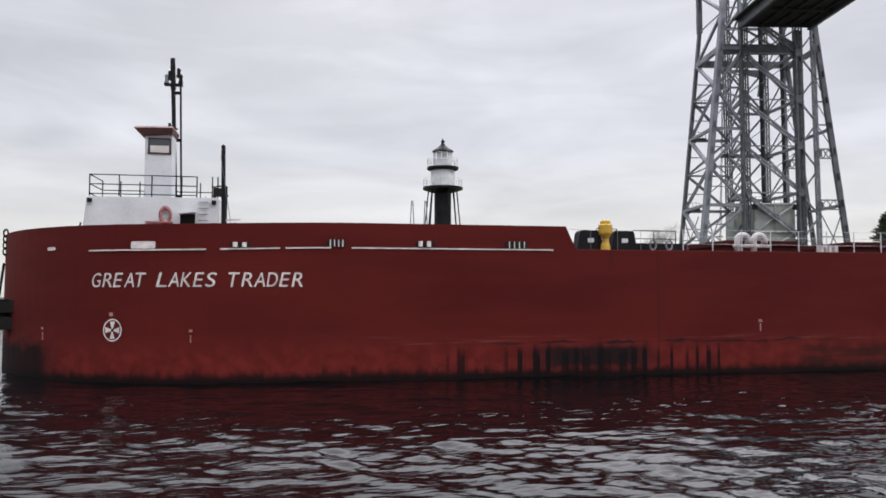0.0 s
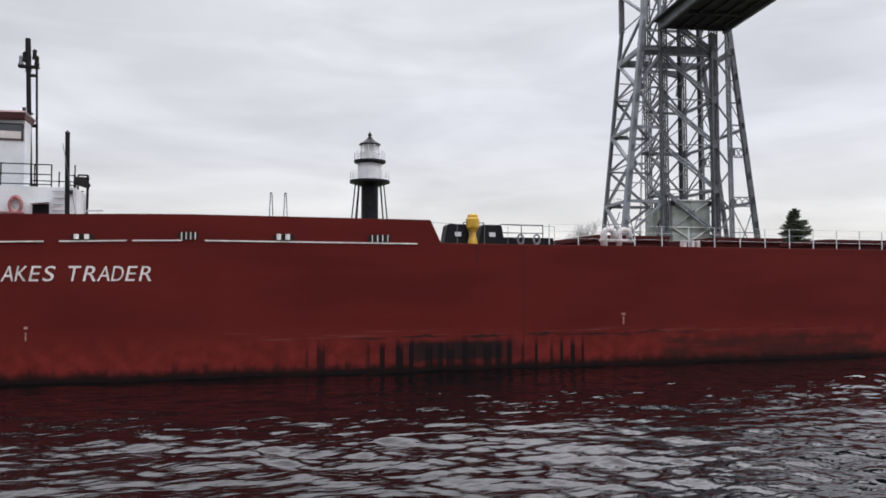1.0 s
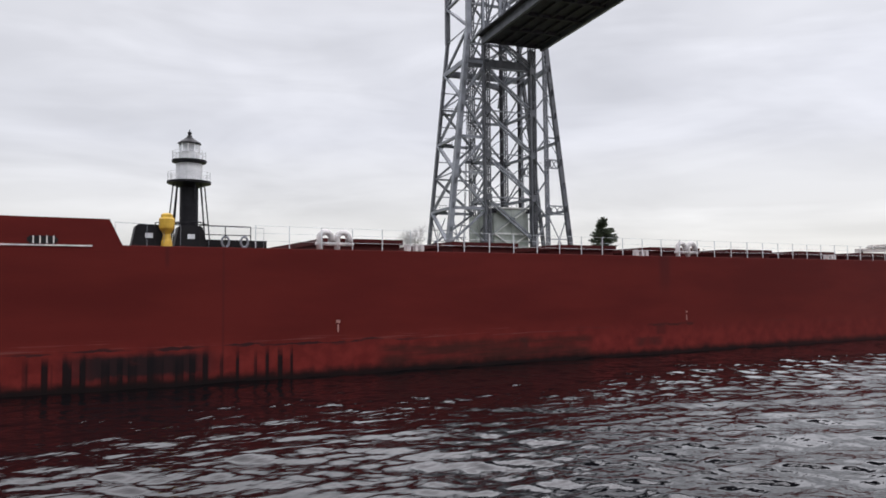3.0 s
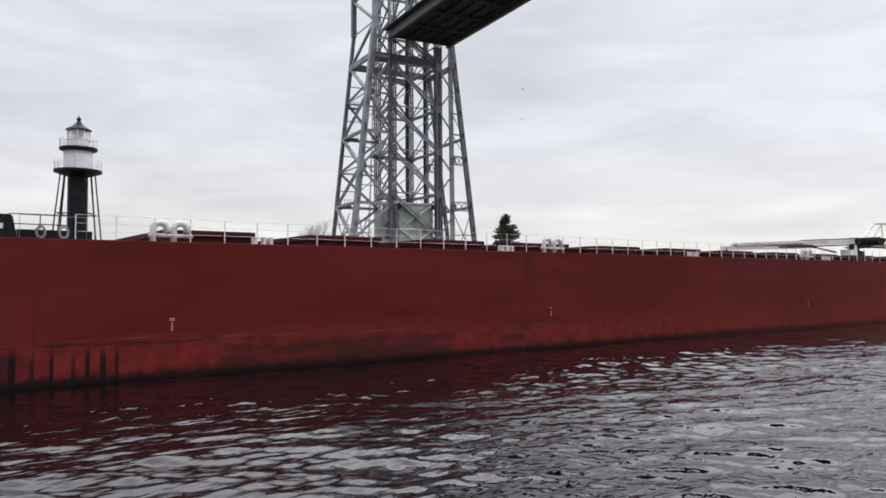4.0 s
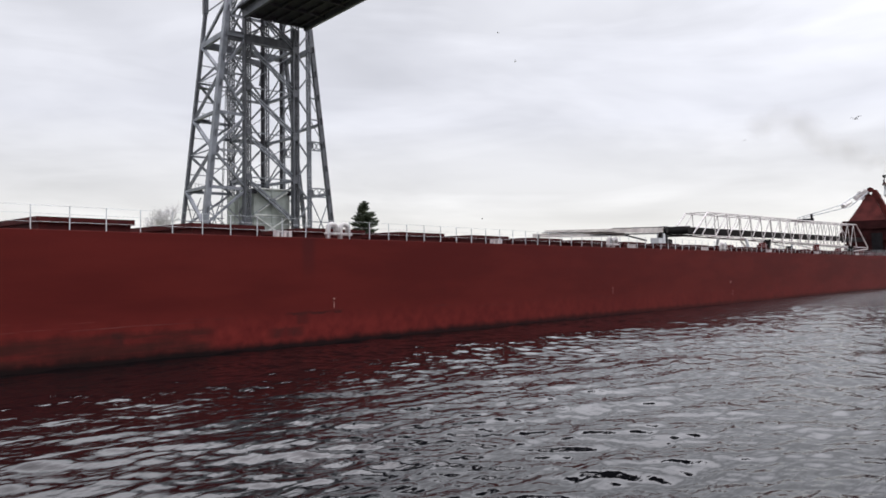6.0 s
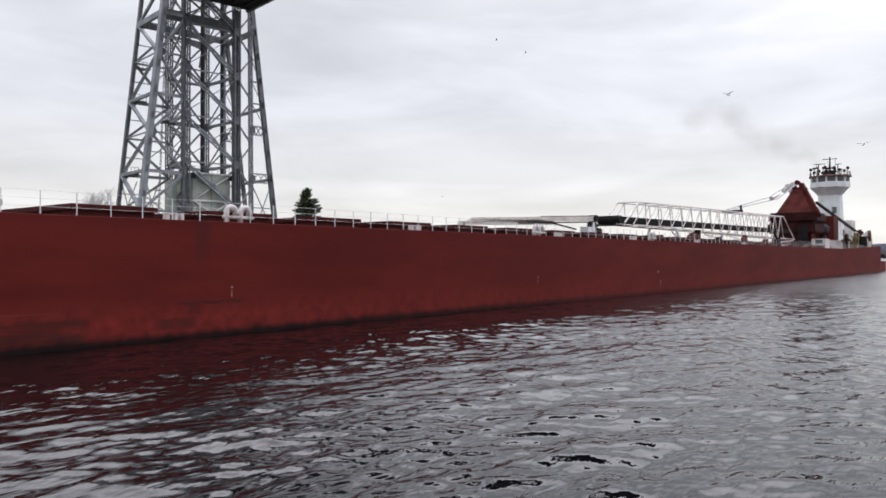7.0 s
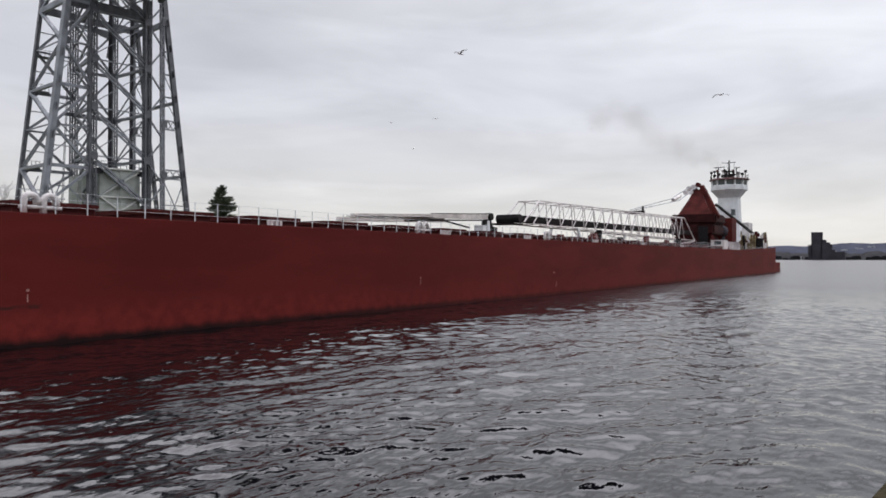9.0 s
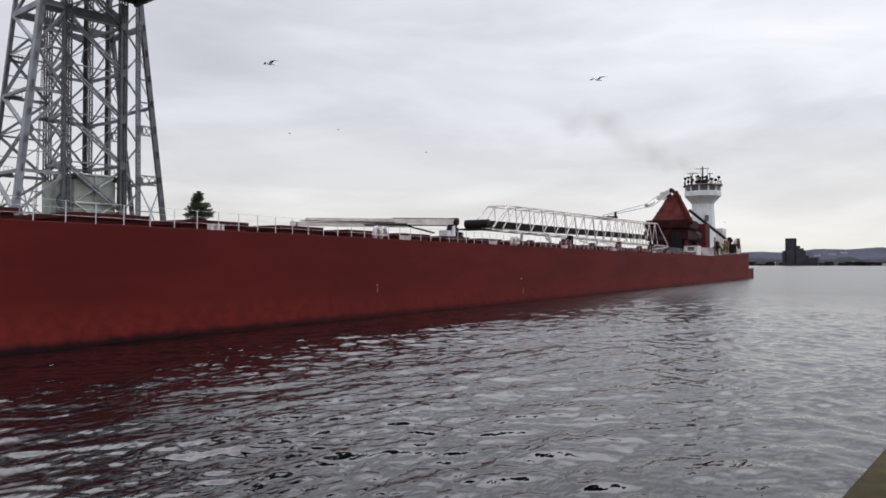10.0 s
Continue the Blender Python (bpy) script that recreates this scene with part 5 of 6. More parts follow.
    box(bm, -0.016, 0.016, -0.016, 0.016, 0, 0.93)
    post = finish(bm, "stanchion", WHITE)
    x = 15.75
    while x < 207:
        shared("stanchion", post, barge, (x, -11.65, DECK))
        x += 1.365
    for h in (0.92, 0.62, 0.32):
        bm = B()
        tube(bm, (15.75, -11.65, DECK + h), (206, -11.65, DECK + h), 0.007, seg=5)
        part("rail_wire", bm, WHITE, barge)
    # hatches
    bm = B()
    box(bm, 0.12, 3.98, -7.85, 7.85, 0, 0.5)
    coam = finish(bm, "coaming", HATCH_RED)
    bm = B()
    box(bm, 0, 4.1, -8, 8, 0.5, 0.74)
    cover = finish(bm, "hatch_cover", HATCH_RED)
    for k in range(24):
        x = 19.9 + 6.86 * k
        shared("coaming", coam, barge, (x, 0, DECK + 0.03))
        shared("hatch_cover", cover, barge, (x, 0, DECK + 0.03))
    # white gooseneck vents in pairs
    def gooseneck(bm_, x0, s):
        r, pts = 0.125 * s, []
        for q in np.linspace(0, math.pi, 13):
            pts.append(Vector((x0 + 0.255 * s - 0.255 * s * math.cos(q), -11.2, 0.52 * s + 0.22 * s * math.sin(q))))
        path = [Vector((x0, -11.2, -0.1)), pts[0] - Vector((0, 0, 0.1 * s))] + pts + [pts[-1] - Vector((0, 0, 0.16 * s))]
        sizes = [r] * (len(path) - 2) + [r * 1.05, r * 1.2]
        rings = []
        for i, (p, k) in enumerate(zip(path, sizes)):
            d = (path[min(i + 1, len(path) - 1)] - path[max(i - 1, 0)]).normalized()
            side = Vector((0, 1, 0))
            up = side.cross(d)
            rings.append([bm_.verts.new(p + (side * math.cos(q) + up * math.sin(q)) * k) for q in np.linspace(0, 2 * math.pi, 13)[:-1]])
        for p, q in zip(rings, rings[1:]):
            for j in range(12):
                bm_.faces.new((p[j], p[(j + 1) % 12], q[(j + 1) % 12], q[j]))
        bm_.faces.new(rings[0][::-1]), bm_.faces.new(rings[-1])
    bm = B()
    gooseneck(bm, 0, 1.02)
    gooseneck(bm, 0.78, 1.02)
    box(bm, -0.16, 1.5, -11.3, -11.1, 0.2, 0.34)
    pair = finish(bm, "vent", VENT_WHITE, True)
    for x in (18.55, 39.3, 66.6, 88.0):
        shared("vent", pair, barge, (x, 0, DECK + 0.02), "pair of white gooseneck vents")
    # low white bitts between the rails
    bm = B()
    for u, w_ in ((0, 0.16), (0.42, 0.12), (0.7, 0.16)):
        box(bm, u, u + w_, -0.15, 0.15, 0, 0.34)
    box(bm, 0.05, 0.86, -0.06, 0.06, 0.26, 0.32)
    bitt = finish(bm, "bitt", VENT_WHITE)
    for x in (22.6, 36.2, 52.5, 70.0, 84.0, 101.0, 118.0, 137.0):
        shared("bitt", bitt, barge, (x, -11.1, DECK + 0.02), "low white mooring bitts")


def truss(bm, a0, a1, b0, b1, n, w):
    """A flat truss between a lower line a0-a1 and an upper one b0-b1."""
    a0, a1, b0, b1 = map(Vector, (a0, a1, b0, b1))
    beam(bm, a0, a1, w * 1.5), beam(bm, b0, b1, w * 1.5)
    for k in range(n):
        p, q = a0.lerp(a1, k / n), a0.lerp(a1, (k + 1) / n)
        m = b0.lerp(b1, (k + 0.5) / n)
        beam(bm, p, m, w), beam(bm, m, q, w)
    return bm


def make_unloader(barge):
    # knuckle crane folded along the deck
    bm = B()
    box(bm, 85.0, 86.9, -6.9, -5.0, DECK, 5.75)
    tube(bm, (85.95, -5.95, 5.7), (85.95, -5.95, 7.0), 0.46, 0.4, seg=14)
    crane = part("deck_crane", bm, WHITE, barge, "white folded knuckle crane")

    def tapered(name, a, c, h0, h1, w, mat, label=""):
        """A box arm whose depth changes from h0 at a to h1 at c."""
        bm_ = B()
        ends = [[bm_.verts.new((p[0], p[1] + sy * w / 2, p[2] + sz * h / 2)) for sy, sz in ((-1, -1), (1, -1), (1, 1), (-1, 1))] for p, h in ((a, h0), (c, h1))]
        for q in range(4):
            bm_.faces.new((ends[0][q], ends[0][(q + 1) % 4], ends[1][(q + 1) % 4], ends[1][q]))
        bm_.faces.new(ends[0][::-1]), bm_.faces.new(ends[1])
        return part(name, bm_, mat, crane, label)
    tapered("main_arm", (66.0, -5.9, 6.55), (86.4, -5.9, 7.38), 0.22, 0.5, 0.42, CRANE_GREY, "long tapered pale crane arm")
    tapered("jib_arm", (64.8, -5.55, 6.22), (79.0, -5.55, 6.72), 0.3, 0.34, 0.36, CRANE_GREY)
    tapered("jib_extension", (64.6, -6.2, 6.2), (72.0, -6.2, 6.4), 0.14, 0.2, 0.2, CRANE_GREY)
    for a, c, w in (((72.0, -6.1, 6.45), (84.9, -6.1, 6.98), 0.12), ((76.5, -5.92, 7.18), (86.4, -5.92, 7.66), 0.1), ((79.0, -5.6, 6.7), (83.5, -5.6, 6.25), 0.13), ((65.0, -6.15, 6.42), (76.5, -6.15, 6.86), 0.05)):
        part("hydraulic_ram", beam(B(), a, c, w), RUBBER, crane)
    for a, c, w in (((86.2, -5.9, 7.5), (87.3, -5.9, 6.0), 0.42), ((85.2, -6.3, 7.0), (84.8, -6.3, 5.6), 0.34), ((87.2, -6.2, 6.4), (87.0, -6.2, 5.2), 0.5)):
        part("slewing_gear", beam(B(), a, c, w), RUBBER, crane)
    bm = B()
    tube(bm, (86.6, -6.3, 7.4), (86.6, -5.5, 7.4), 0.36, seg=14)
    part("crane_head", bm, RUBBER, crane)
    bm = B()
    box(bm, 84.2, 84.9, -6.6, -5.7, DECK, 6.5)
    part("control_box", bm, WHITE, crane)
    bm = B()
    tube(bm, (64.9, -5.9, DECK), (64.9, -5.9, 6.3), 0.06, seg=6)
    part("crane_rest", bm, RUBBER, crane)
    # unloading boom: white truss with a dark conveyor inside
    T0, T1, Zb0, Zb1, Zt0, Zt1 = 102.0, 185.0, 7.6, 7.25, 10.5, 11.6
    TT = 176.5
    boom = B()
    for y in (-1.45, 1.45):
        truss(boom, (106, y, Zb0), (TT, y, Zb1), (107.7, y, Zt0), (TT, y, Zt1), 17, 0.095)
        beam(boom, (103.5, y, Zb0 + 0.1), (107.7, y, Zt0), 0.15)
        beam(boom, (TT, y, Zt1), (T1, y, Zb1), 0.14)
        beam(boom, (TT, y, Zb1), (T1, y, Zb1), 0.14)
        # bowed lower ties near the foot
        for p, q in (((140, 7.2), (152, 6.3)), ((152, 6.3), (168, 6.1)), ((168, 6.1), (184, 7.0)), ((126, 7.3), (131, 5.4)), ((131, 5.4), (136, 7.3))):
            beam(boom, (p[0], y, p[1]), (q[0], y, q[1]), 0.16)
    for k in range(15):
        q = k / 14
        x = 107.7 + (TT - 107.7) * q
        beam(boom, (x, -1.45, Zt0 + (Zt1 - Zt0) * q), (x, 1.45, Zt0 + (Zt1 - Zt0) * q), 0.12)
        beam(boom, (x, -1.45, Zb0 + (Zb1 - Zb0) * q), (x, 1.45, Zb0 + (Zb1 - Zb0) * q), 0.12)
    boom_ob = part("unloading_boom", boom, BOOM_WHITE, barge, "long white latticed unloading boom")
    bm = B()
    vs = []
    for x, z in ((T0, 7.75), (T1, 8.5)):
        vs.append([bm.verts.new(p) for p in ((x, -0.95, z), (x, 0.95, z), (x, 1.1, z + 0.75), (x, -1.1, z + 0.75))])
    for j in range(4):
        bm.faces.new((vs[0][j], vs[0][(j + 1) % 4], vs[1][(j + 1) % 4], vs[1][j]))
    bm.faces.new(vs[0][::-1]), bm.faces.new(vs[1])
    part("conveyor", bm, RUBBER, boom_ob, "dark conveyor trough")
    bm = B()
    tube(bm, (T0 + 0.4, -1.5, 8.1), (T0 + 0.4, 1.5, 8.1), 0.5, seg=16)
    box(bm, T0 - 1.6, T0 + 1.0, -1.6, 1.6, 7.35, 7.5)
    part("head_pulley", bm, RUBBER, boom_ob)
    for x in (119, 150):
        bm = B()
        part("boom_rest", beam(bm, (x, -1.9, 7.5), (x, -2.6, DECK), 0.3), WHITE, boom_ob)
        part("boom_rest", beam(B(), (x, 1.9, 7.5), (x, 2.6, DECK), 0.3), WHITE, boom_ob)
    for x, w, h in ((110.5, 0.5, 1.0), (122, 0.9, 1.5), (124, 0.4, 2.0), (133, 0.6, 1.2), (141, 1.1, 0.9), (146, 0.4, 1.7), (158, 0.7, 1.3), (166, 0.5, 1.8), (173, 1.0, 1.1)):
        bm = B()
        box(bm, x - w, x + w, -3.4, -2.6, DECK, DECK + h)
        box(bm, x - w * 0.5, x + w * 0.3, -3.5, -2.7, DECK + h, DECK + h + 0.3)
        part("deck_locker", bm, (HATCH_RED, RUBBER, DECK_RED)[int(x) % 3], barge)
    # red A-frame over the boom's foot
    frame_bm = B()
    for y in (-4.4, 4.4):
        beam(frame_bm, (190, y, DECK), (194.5, y * 0.12, 18.9), 0.8, 0.9)
        beam(frame_bm, (203, y, DECK), (194.5, y * 0.12, 18.9), 0.8, 0.9)
    af = part("a_frame", frame_bm, FRAME_RED, barge, "dark red boom hoist A-frame")
    bm = B()
    vs = [bm.verts.new(p) for p in ((190.3, -3.7, 12.6), (190.3, 3.7, 12.6), (193.8, 0.7, 18.5), (193.8, -0.7, 18.5))]
    vs2 = [bm.verts.new(v.co + Vector((0.4, 0, 0))) for v in vs]
    bm.faces.new(vs), bm.faces.new(vs2[::-1])
    for j in range(4):
        bm.faces.new((vs[j], vs[(j + 1) % 4], vs2[(j + 1) % 4], vs2[j]))
    part("front_plate", bm, FRAME_RED, af)
    bm = B()
    beam(bm, (193.6, -0.9, 19.4), (191.4, -4.9, 12.2), 0.5, 1.0)
    part("side_plate", bm, FRAME_RED, af)
    # stepped hopper, narrowing downwards
    for y0, y1, z0, z1 in ((-4.7, 5.0, 11.0, 13.1), (-4.3, 5.2, 8.6, 11.0), (-3.2, 4.2, DECK, 8.6)):
        bm = B()
        box(bm, 190.0, 199.5, y0, y1, z0, z1)
        bmesh.ops.bevel(bm, geom=bm.edges[:], offset=0.35, segments=2, affect="EDGES")
        part("hopper_house", bm, HOPPER_SHADED, af, "dark red hopper housing")
    # black panel paints the shade of a recess on the hopper front
    bm = B()
    box(bm, 189.9, 190.05, -3.0, -1.0, 6.4, 10.4)
    part("recess_shade", bm, BLACK, af)
    for y, z, r in ((-0.9, 19.2, 0.45), (0.9, 19.3, 0.6), (0.0, 19.8, 0.5), (1.9, 19.0, 0.6), (2.7, 18.2, 0.5), (-1.5, 18.4, 0.4), (1.5, 18.2, 0.5)):
        bm = B()
        tube(bm, (193.6, y, z), (195, y, z), r, seg=14)
        part("sheave", bm, BOOM_WHITE if y > 0.5 else FRAME_RED, af)
    for y in (0.2, 1.8):
        bm = B()
        tube(bm, (150.2, y * 0.6, 11.8), (179, y, 15.3 + 0.25 * y), 0.07, seg=6)
        tube(bm, (179, y, 15.3 + 0.25 * y), (194, y, 19.4), 0.09, seg=6)
        part("hoist_cable", bm, STEEL, af)
    bm = B()
    tube(bm, (177.5, 1.0, 15.3), (182.5, 1.0, 16.5), 0.42, seg=10)
    part("hoist_block", bm, CRANE_GREY, af)
    for x, z in ((150.2, 11.4),):
        bm = B()
        beam(bm, (x, -1.5, z), (x, 2.0, z), 0.5)
        beam(bm, (x, -1.2, z), (x, -1.2, z + 1.0), 0.3)
        part("cable_anchor", bm, RUBBER, af)
    # long stay running aft
    bm = B()
    beam(bm, (200, -2.5, 15.7), (221.5, -8.2, 8.4), 0.42, 0.5)
    part("back_stay", bm, RUBBER, af)
    bm = B()
    box(bm, 204, 209, -5.2, -1.0, 7.4, 12.8)
    part("machinery_house", bm, FRAME_RED, barge, "dark red machinery house")
    bm = B()
    lathe(bm, [(0.4, 8.4), (1.0, 8.8), (1.15, 9.6), (1.0, 10.4), (0.4, 10.8)], 14, (201, -3.8))
    tube(bm, (201, -3.8, DECK), (201, -3.8, 8.5), 0.5, seg=8)
    part("pressure_tank", bm, SILO, barge, smooth=True)
    # white control cabin on deck
    bm = B()
    box(bm, 181, 185, -8.1, -5.6, DECK, 7.2)
    cabin = part("control_cabin", bm, TUG_WHITE, barge, "small white control cabin")
    bm = B()
    box(bm, 180.95, 181.05, -7.6, -6.3, 6.2, 7.0)
    part("window", bm, GLASS, cabin)
    # fittings on the stern deck
    rng = random.Random(3)
    for k in range(44):
        x, y = rng.uniform(206, 221), rng.uniform(-10.6, -5.6)
        h = rng.uniform(1.4, 5.0)
        bm = B()
        if k % 3:
            beam(bm, (x, y, DECK), (x + rng.uniform(-0.8, 0.8), y + rng.uniform(-0.6, 0.6), DECK + h), rng.uniform(0.25, 0.6))
            beam(bm, (x - 0.6, y, DECK + h * 0.7), (x + 0.7, y + 0.5, DECK + h * 0.8), 0.35)
        else:
            tube(bm, (x, y, DECK), (x, y, DECK + h * 0.7), rng.uniform(0.3, 0.6), seg=10)
        part("stern_fitting", bm, (OLIVE, TUG_WHITE, RUBBER, OLIVE, HATCH_RED)[k % 5], barge)
    # aft bulwark rising to the stern, and the lower wing behind it
    bm = B()
    vs = [bm.verts.new(p) for p in ((180, -HALF, DECK), (220.5, -HALF, DECK), (STERN_X, -11.5, DECK), (STERN_X, -11.5, 6.2), (220.5, -HALF, 6.1), (180, -HALF, DECK + 0.12))]
    v2 = [bm.verts.new(v.co + Vector((0, 0.15, 0))) for v in vs]
    for i in range(6):
        j = (i + 1) % 6
        bm.faces.new((vs[i], vs[j], v2[j], v2[i]))
    bm.faces.new((vs[0], vs[1], vs[4], vs[5])), bm.faces.new((vs[1], vs[2], vs[3], vs[4]))
    bm.faces.new((v2[5], v2[4], v2[1], v2[0])), bm.faces.new((v2[4], v2[3], v2[2], v2[1]))
    part("aft_bulwark", bm, RED, barge)
    bm = B()
    prism(bm, [(STERN_X + 0.02, -11.3), (234.5, -11.1), (236.3, -10.2), (236.3, -7.2), (STERN_X + 0.02, -7.2)], -1, 2.5)
    part("stern_wing", bm, RED, barge)


barge = make_barge()


# ---- the tug in the barge's notch ----
def make_tug():
    tug = thing("tug_boat", "white and red pusher tug with tall pilothouse behind the barge", "tug boat", at=Matrix.Translation((0, SIDE_Y, 0)))
    bm = B()
    prism(bm, [(218.2, -6), (240, -6.2), (246, -5), (247, 0), (246, 5), (240, 6.2), (218.2, 6)], -1, 3.2)
    part("hull", bm, HATCH_RED, tug)
    bm = B()
    box(bm, 218.3, 238, -5.2, 5.2, 3.2, 7.6)
    part("deckhouse", bm, TUG_WHITE, tug)
    bm = B()
    lathe(bm, [(3.4, 7.6), (3.05, 13.5), (2.75, 19.0), (2.85, 19.2), (4.35, 20.9), (4.6, 21.0), (4.6, 22.2), (4.45, 22.3)], 12, (227, 0))
    tower = part("tower", bm, WHITE, tug, "white tapering pilothouse tower")
    bm = B()
    lathe(bm, [(4.2, 22.3), (4.25, 23.6)], 12, (227, 0))
    part("windows", bm, GLASS, tower, "ring of dark pilothouse windows")
    for k in range(12):
        q = 2 * math.pi * k / 12
        bm = B()
        beam(bm, (227 + 4.25 * math.cos(q), 4.25 * math.sin(q), 22.2), (227 + 4.3 * math.cos(q), 4.3 * math.sin(q), 23.7), 0.35)
        part("window_post", bm, WHITE, tower)
    bm = B()
    lathe(bm, [(4.3, 23.6), (4.95, 23.65), (4.95, 23.9), (4.3, 24.05)], 12, (227, 0))
    part("roof", bm, VISOR_RED, tower, "dark red roof edge")
    for y, h in ((-4.2, 1.5), (-3.4, 0.9), (-2.3, 1.2), (2.3, 1.1), (3.4, 0.8), (4.2, 1.6)):
        bm = B()
        tube(bm, (226, y, 24), (226, y, 24 + h), 0.1, seg=6)
        box(bm, 225.7, 226.3, y - 0.3, y + 0.3, 23.9 + h, 24.5 + h)
        part("roof_light", bm, RUBBER, tower)
    bm = B()
    tube(bm, (227, 0, 24), (227, 0, 28.9), 0.3, 0.14, 8)
    beam(bm, (227, -1.6, 28.3), (227, 1.8, 28.3), 0.14)
    beam(bm, (227, -1.0, 26.0), (227, 1.2, 26.0), 0.4)
    beam(bm, (227, 1.0, 27.2), (227, 3.8, 27.2), 0.16)
    beam(bm, (227, -2.6, 26.9), (227, -1.4, 26.9), 0.16)
    tube(bm, (227, 2.6, 24), (227, 2.6, 27.2), 0.12, seg=6)
    tube(bm, (227, -1.8, 24), (227, -1.8, 26.9), 0.12, seg=6)
    box(bm, 226.5, 227.5, -1.0, 1.0, 24, 25.4)
    part("radar_mast", bm, RUBBER, tower)
    # searchlights, domes and aerials crowding the wheelhouse roof
    rng = random.Random(12)
    for k in range(20):
        a, d = rng.uniform(0, 6.283), rng.uniform(1.2, 4.1)
        x, y, h = 227 + d * math.cos(a), d * math.sin(a), rng.uniform(0.6, 2.4)
        bm = B()
        tube(bm, (x, y, 24), (x, y, 24 + h), 0.09, seg=6)
        if k % 4 == 0:
            lathe(bm, [(0.05, 23.8 + h), (0.4, 24.0 + h), (0.42, 24.3 + h), (0.05, 24.65 + h)], 10, (x, y))
        elif k % 4 == 3:
            tube(bm, (x, y, 24), (x, y, 26.4 + h), 0.05, seg=5)
        else:
            box(bm, x - 0.25, x + 0.25, y - 0.3, y + 0.3, 24 + h, 24.5 + h)
        part("roof_fitting", bm, (RUBBER, VISOR_RED, RUBBER, STEEL_DARK)[k % 4], tower)
    for k in range(14):
        q = math.pi * (0.35 + 1.3 * k / 13)
        bm = B()
        tube(bm, (227 + 4.55 * math.cos(q), 4.55 * math.sin(q), 24.0), (227 + 4.55 * math.cos(q), 4.55 * math.sin(q), 25.0), 0.07, seg=5)
        part("roof_rail_post", bm, RUBBER, tower)
    bm = B()
    box(bm, 223.2, 224.2, -2.1, -1.2, 14.4, 16.0)
    part("window", bm, GLASS, tower)
    bm = B()
    box(bm, 234, 239, -3.6, 3.4, 7.6, 13)
    part("stack_house", bm, TUG_WHITE, tug)
    bm = B()
    tube(bm, (236, 2.0, 13), (236, 2.0, 15.5), 0.6, seg=10)
    part("funnel", bm, RUBBER, tug)
    for x, y, z in ((232, -5, 8.2), (238, -4.5, 8.6), (241, -4, 6.5)):
        bm = B()
        box(bm, x - 1.5, x + 1.5, y - 0.8, y + 1.2, 4.0, z)
        part("deck_gear", bm, OLIVE if x > 235 else WHITE, tug)
    return tug


tug = make_tug()


# ---- pale leafless tree by the bridge ----
PALE_BARK = material("pale_twigs", (0.55, 0.54, 0.54), 0.95, vary=0.25, scale=3)


def make_bare_tree():
    rng = random.Random(21)
    tree = thing("bare_tree", "pale leafless tree near the bridge tower", "tree", at=Matrix.Translation((67.6, 133.9, 2.4)))
    bm = B()
    tube(bm, (0, 0, 0), (0.1, 0, 6.5), 0.22, 0.12, 8)
    part("trunk", bm, PALE_BARK, tree)
    bm = B()

    def grow(a, d, length, r, depth):
        b = a + d * length
        tube(bm, a, b, r, r * 0.6, 5 if depth > 1 else 4)
        if depth:
            for _ in range(5):
                e = (d + Vector((rng.uniform(-0.8, 0.8), rng.uniform(-0.8, 0.8), rng.uniform(-0.25, 0.5)))).normalized()
                grow(a.lerp(b, rng.uniform(0.45, 1.0)), e, length * rng.uniform(0.5, 0.75), r * 0.55, depth - 1)
    for k in range(7):
        q = 0.9 * k
        grow(Vector((0, 0, 4.5 + 0.4 * k)), Vector((math.cos(q) * 0.4, math.sin(q) * 0.4, 1)).normalized(), 3.4, 0.10, 4)
    part("crown", bm, PALE_BARK, tree)


make_bare_tree()


# ---- funnel smoke ----
def smoke_haze():
    m = bpy.data.materials.new("funnel_smoke")
    m.use_nodes = True
    n, l = m.node_tree.nodes, m.node_tree.links
    b = n["Principled BSDF"]
    b.inputs["Base Color"].default_value = (0.24, 0.195, 0.10, 1)
    b.inputs["Roughness"].default_value = 1.0
    b.inputs["Specular IOR Level"].default_value = 0.0
    tc = n.new("ShaderNodeTexCoord")
    t = n.new("ShaderNodeTexNoise"); t.inputs["Scale"].default_value = 0.16; t.inputs["Detail"].default_value = 4
    r = n.new("ShaderNodeMapRange")
    r.inputs["From Min"].default_value, r.inputs["From Max"].default_value = 0.25, 0.75
    r.inputs["To Min"].default_value, r.inputs["To Max"].default_value = 0.035, 0.115
    # each flake thins out towards its rim
    rim = n.new("ShaderNodeVectorMath"); rim.operation = "LENGTH"
    soft = n.new("ShaderNodeMapRange"); soft.interpolation_type = "SMOOTHSTEP"
    soft.inputs["From Min"].default_value, soft.inputs["From Max"].default_value = 0.1, 1.0
    soft.inputs["To Min"].default_value, soft.inputs["To Max"].default_value = 1.0, 0.0
    both = n.new("ShaderNodeMath"); both.operation = "MULTIPLY"
    l.new(tc.outputs["UV"], rim.inputs[0]); l.new(rim.outputs["Value"], soft.inputs["Value"])
    l.new(tc.outputs["Object"], t.inputs["Vector"]); l.new(t.outputs["Fac"], r.inputs["Value"])
    l.new(r.outputs[0], both.inputs[0]); l.new(soft.outputs[0], both.inputs[1]); l.new(both.outputs[0], b.inputs["Alpha"])
    return m


SMOKE = smoke_haze()
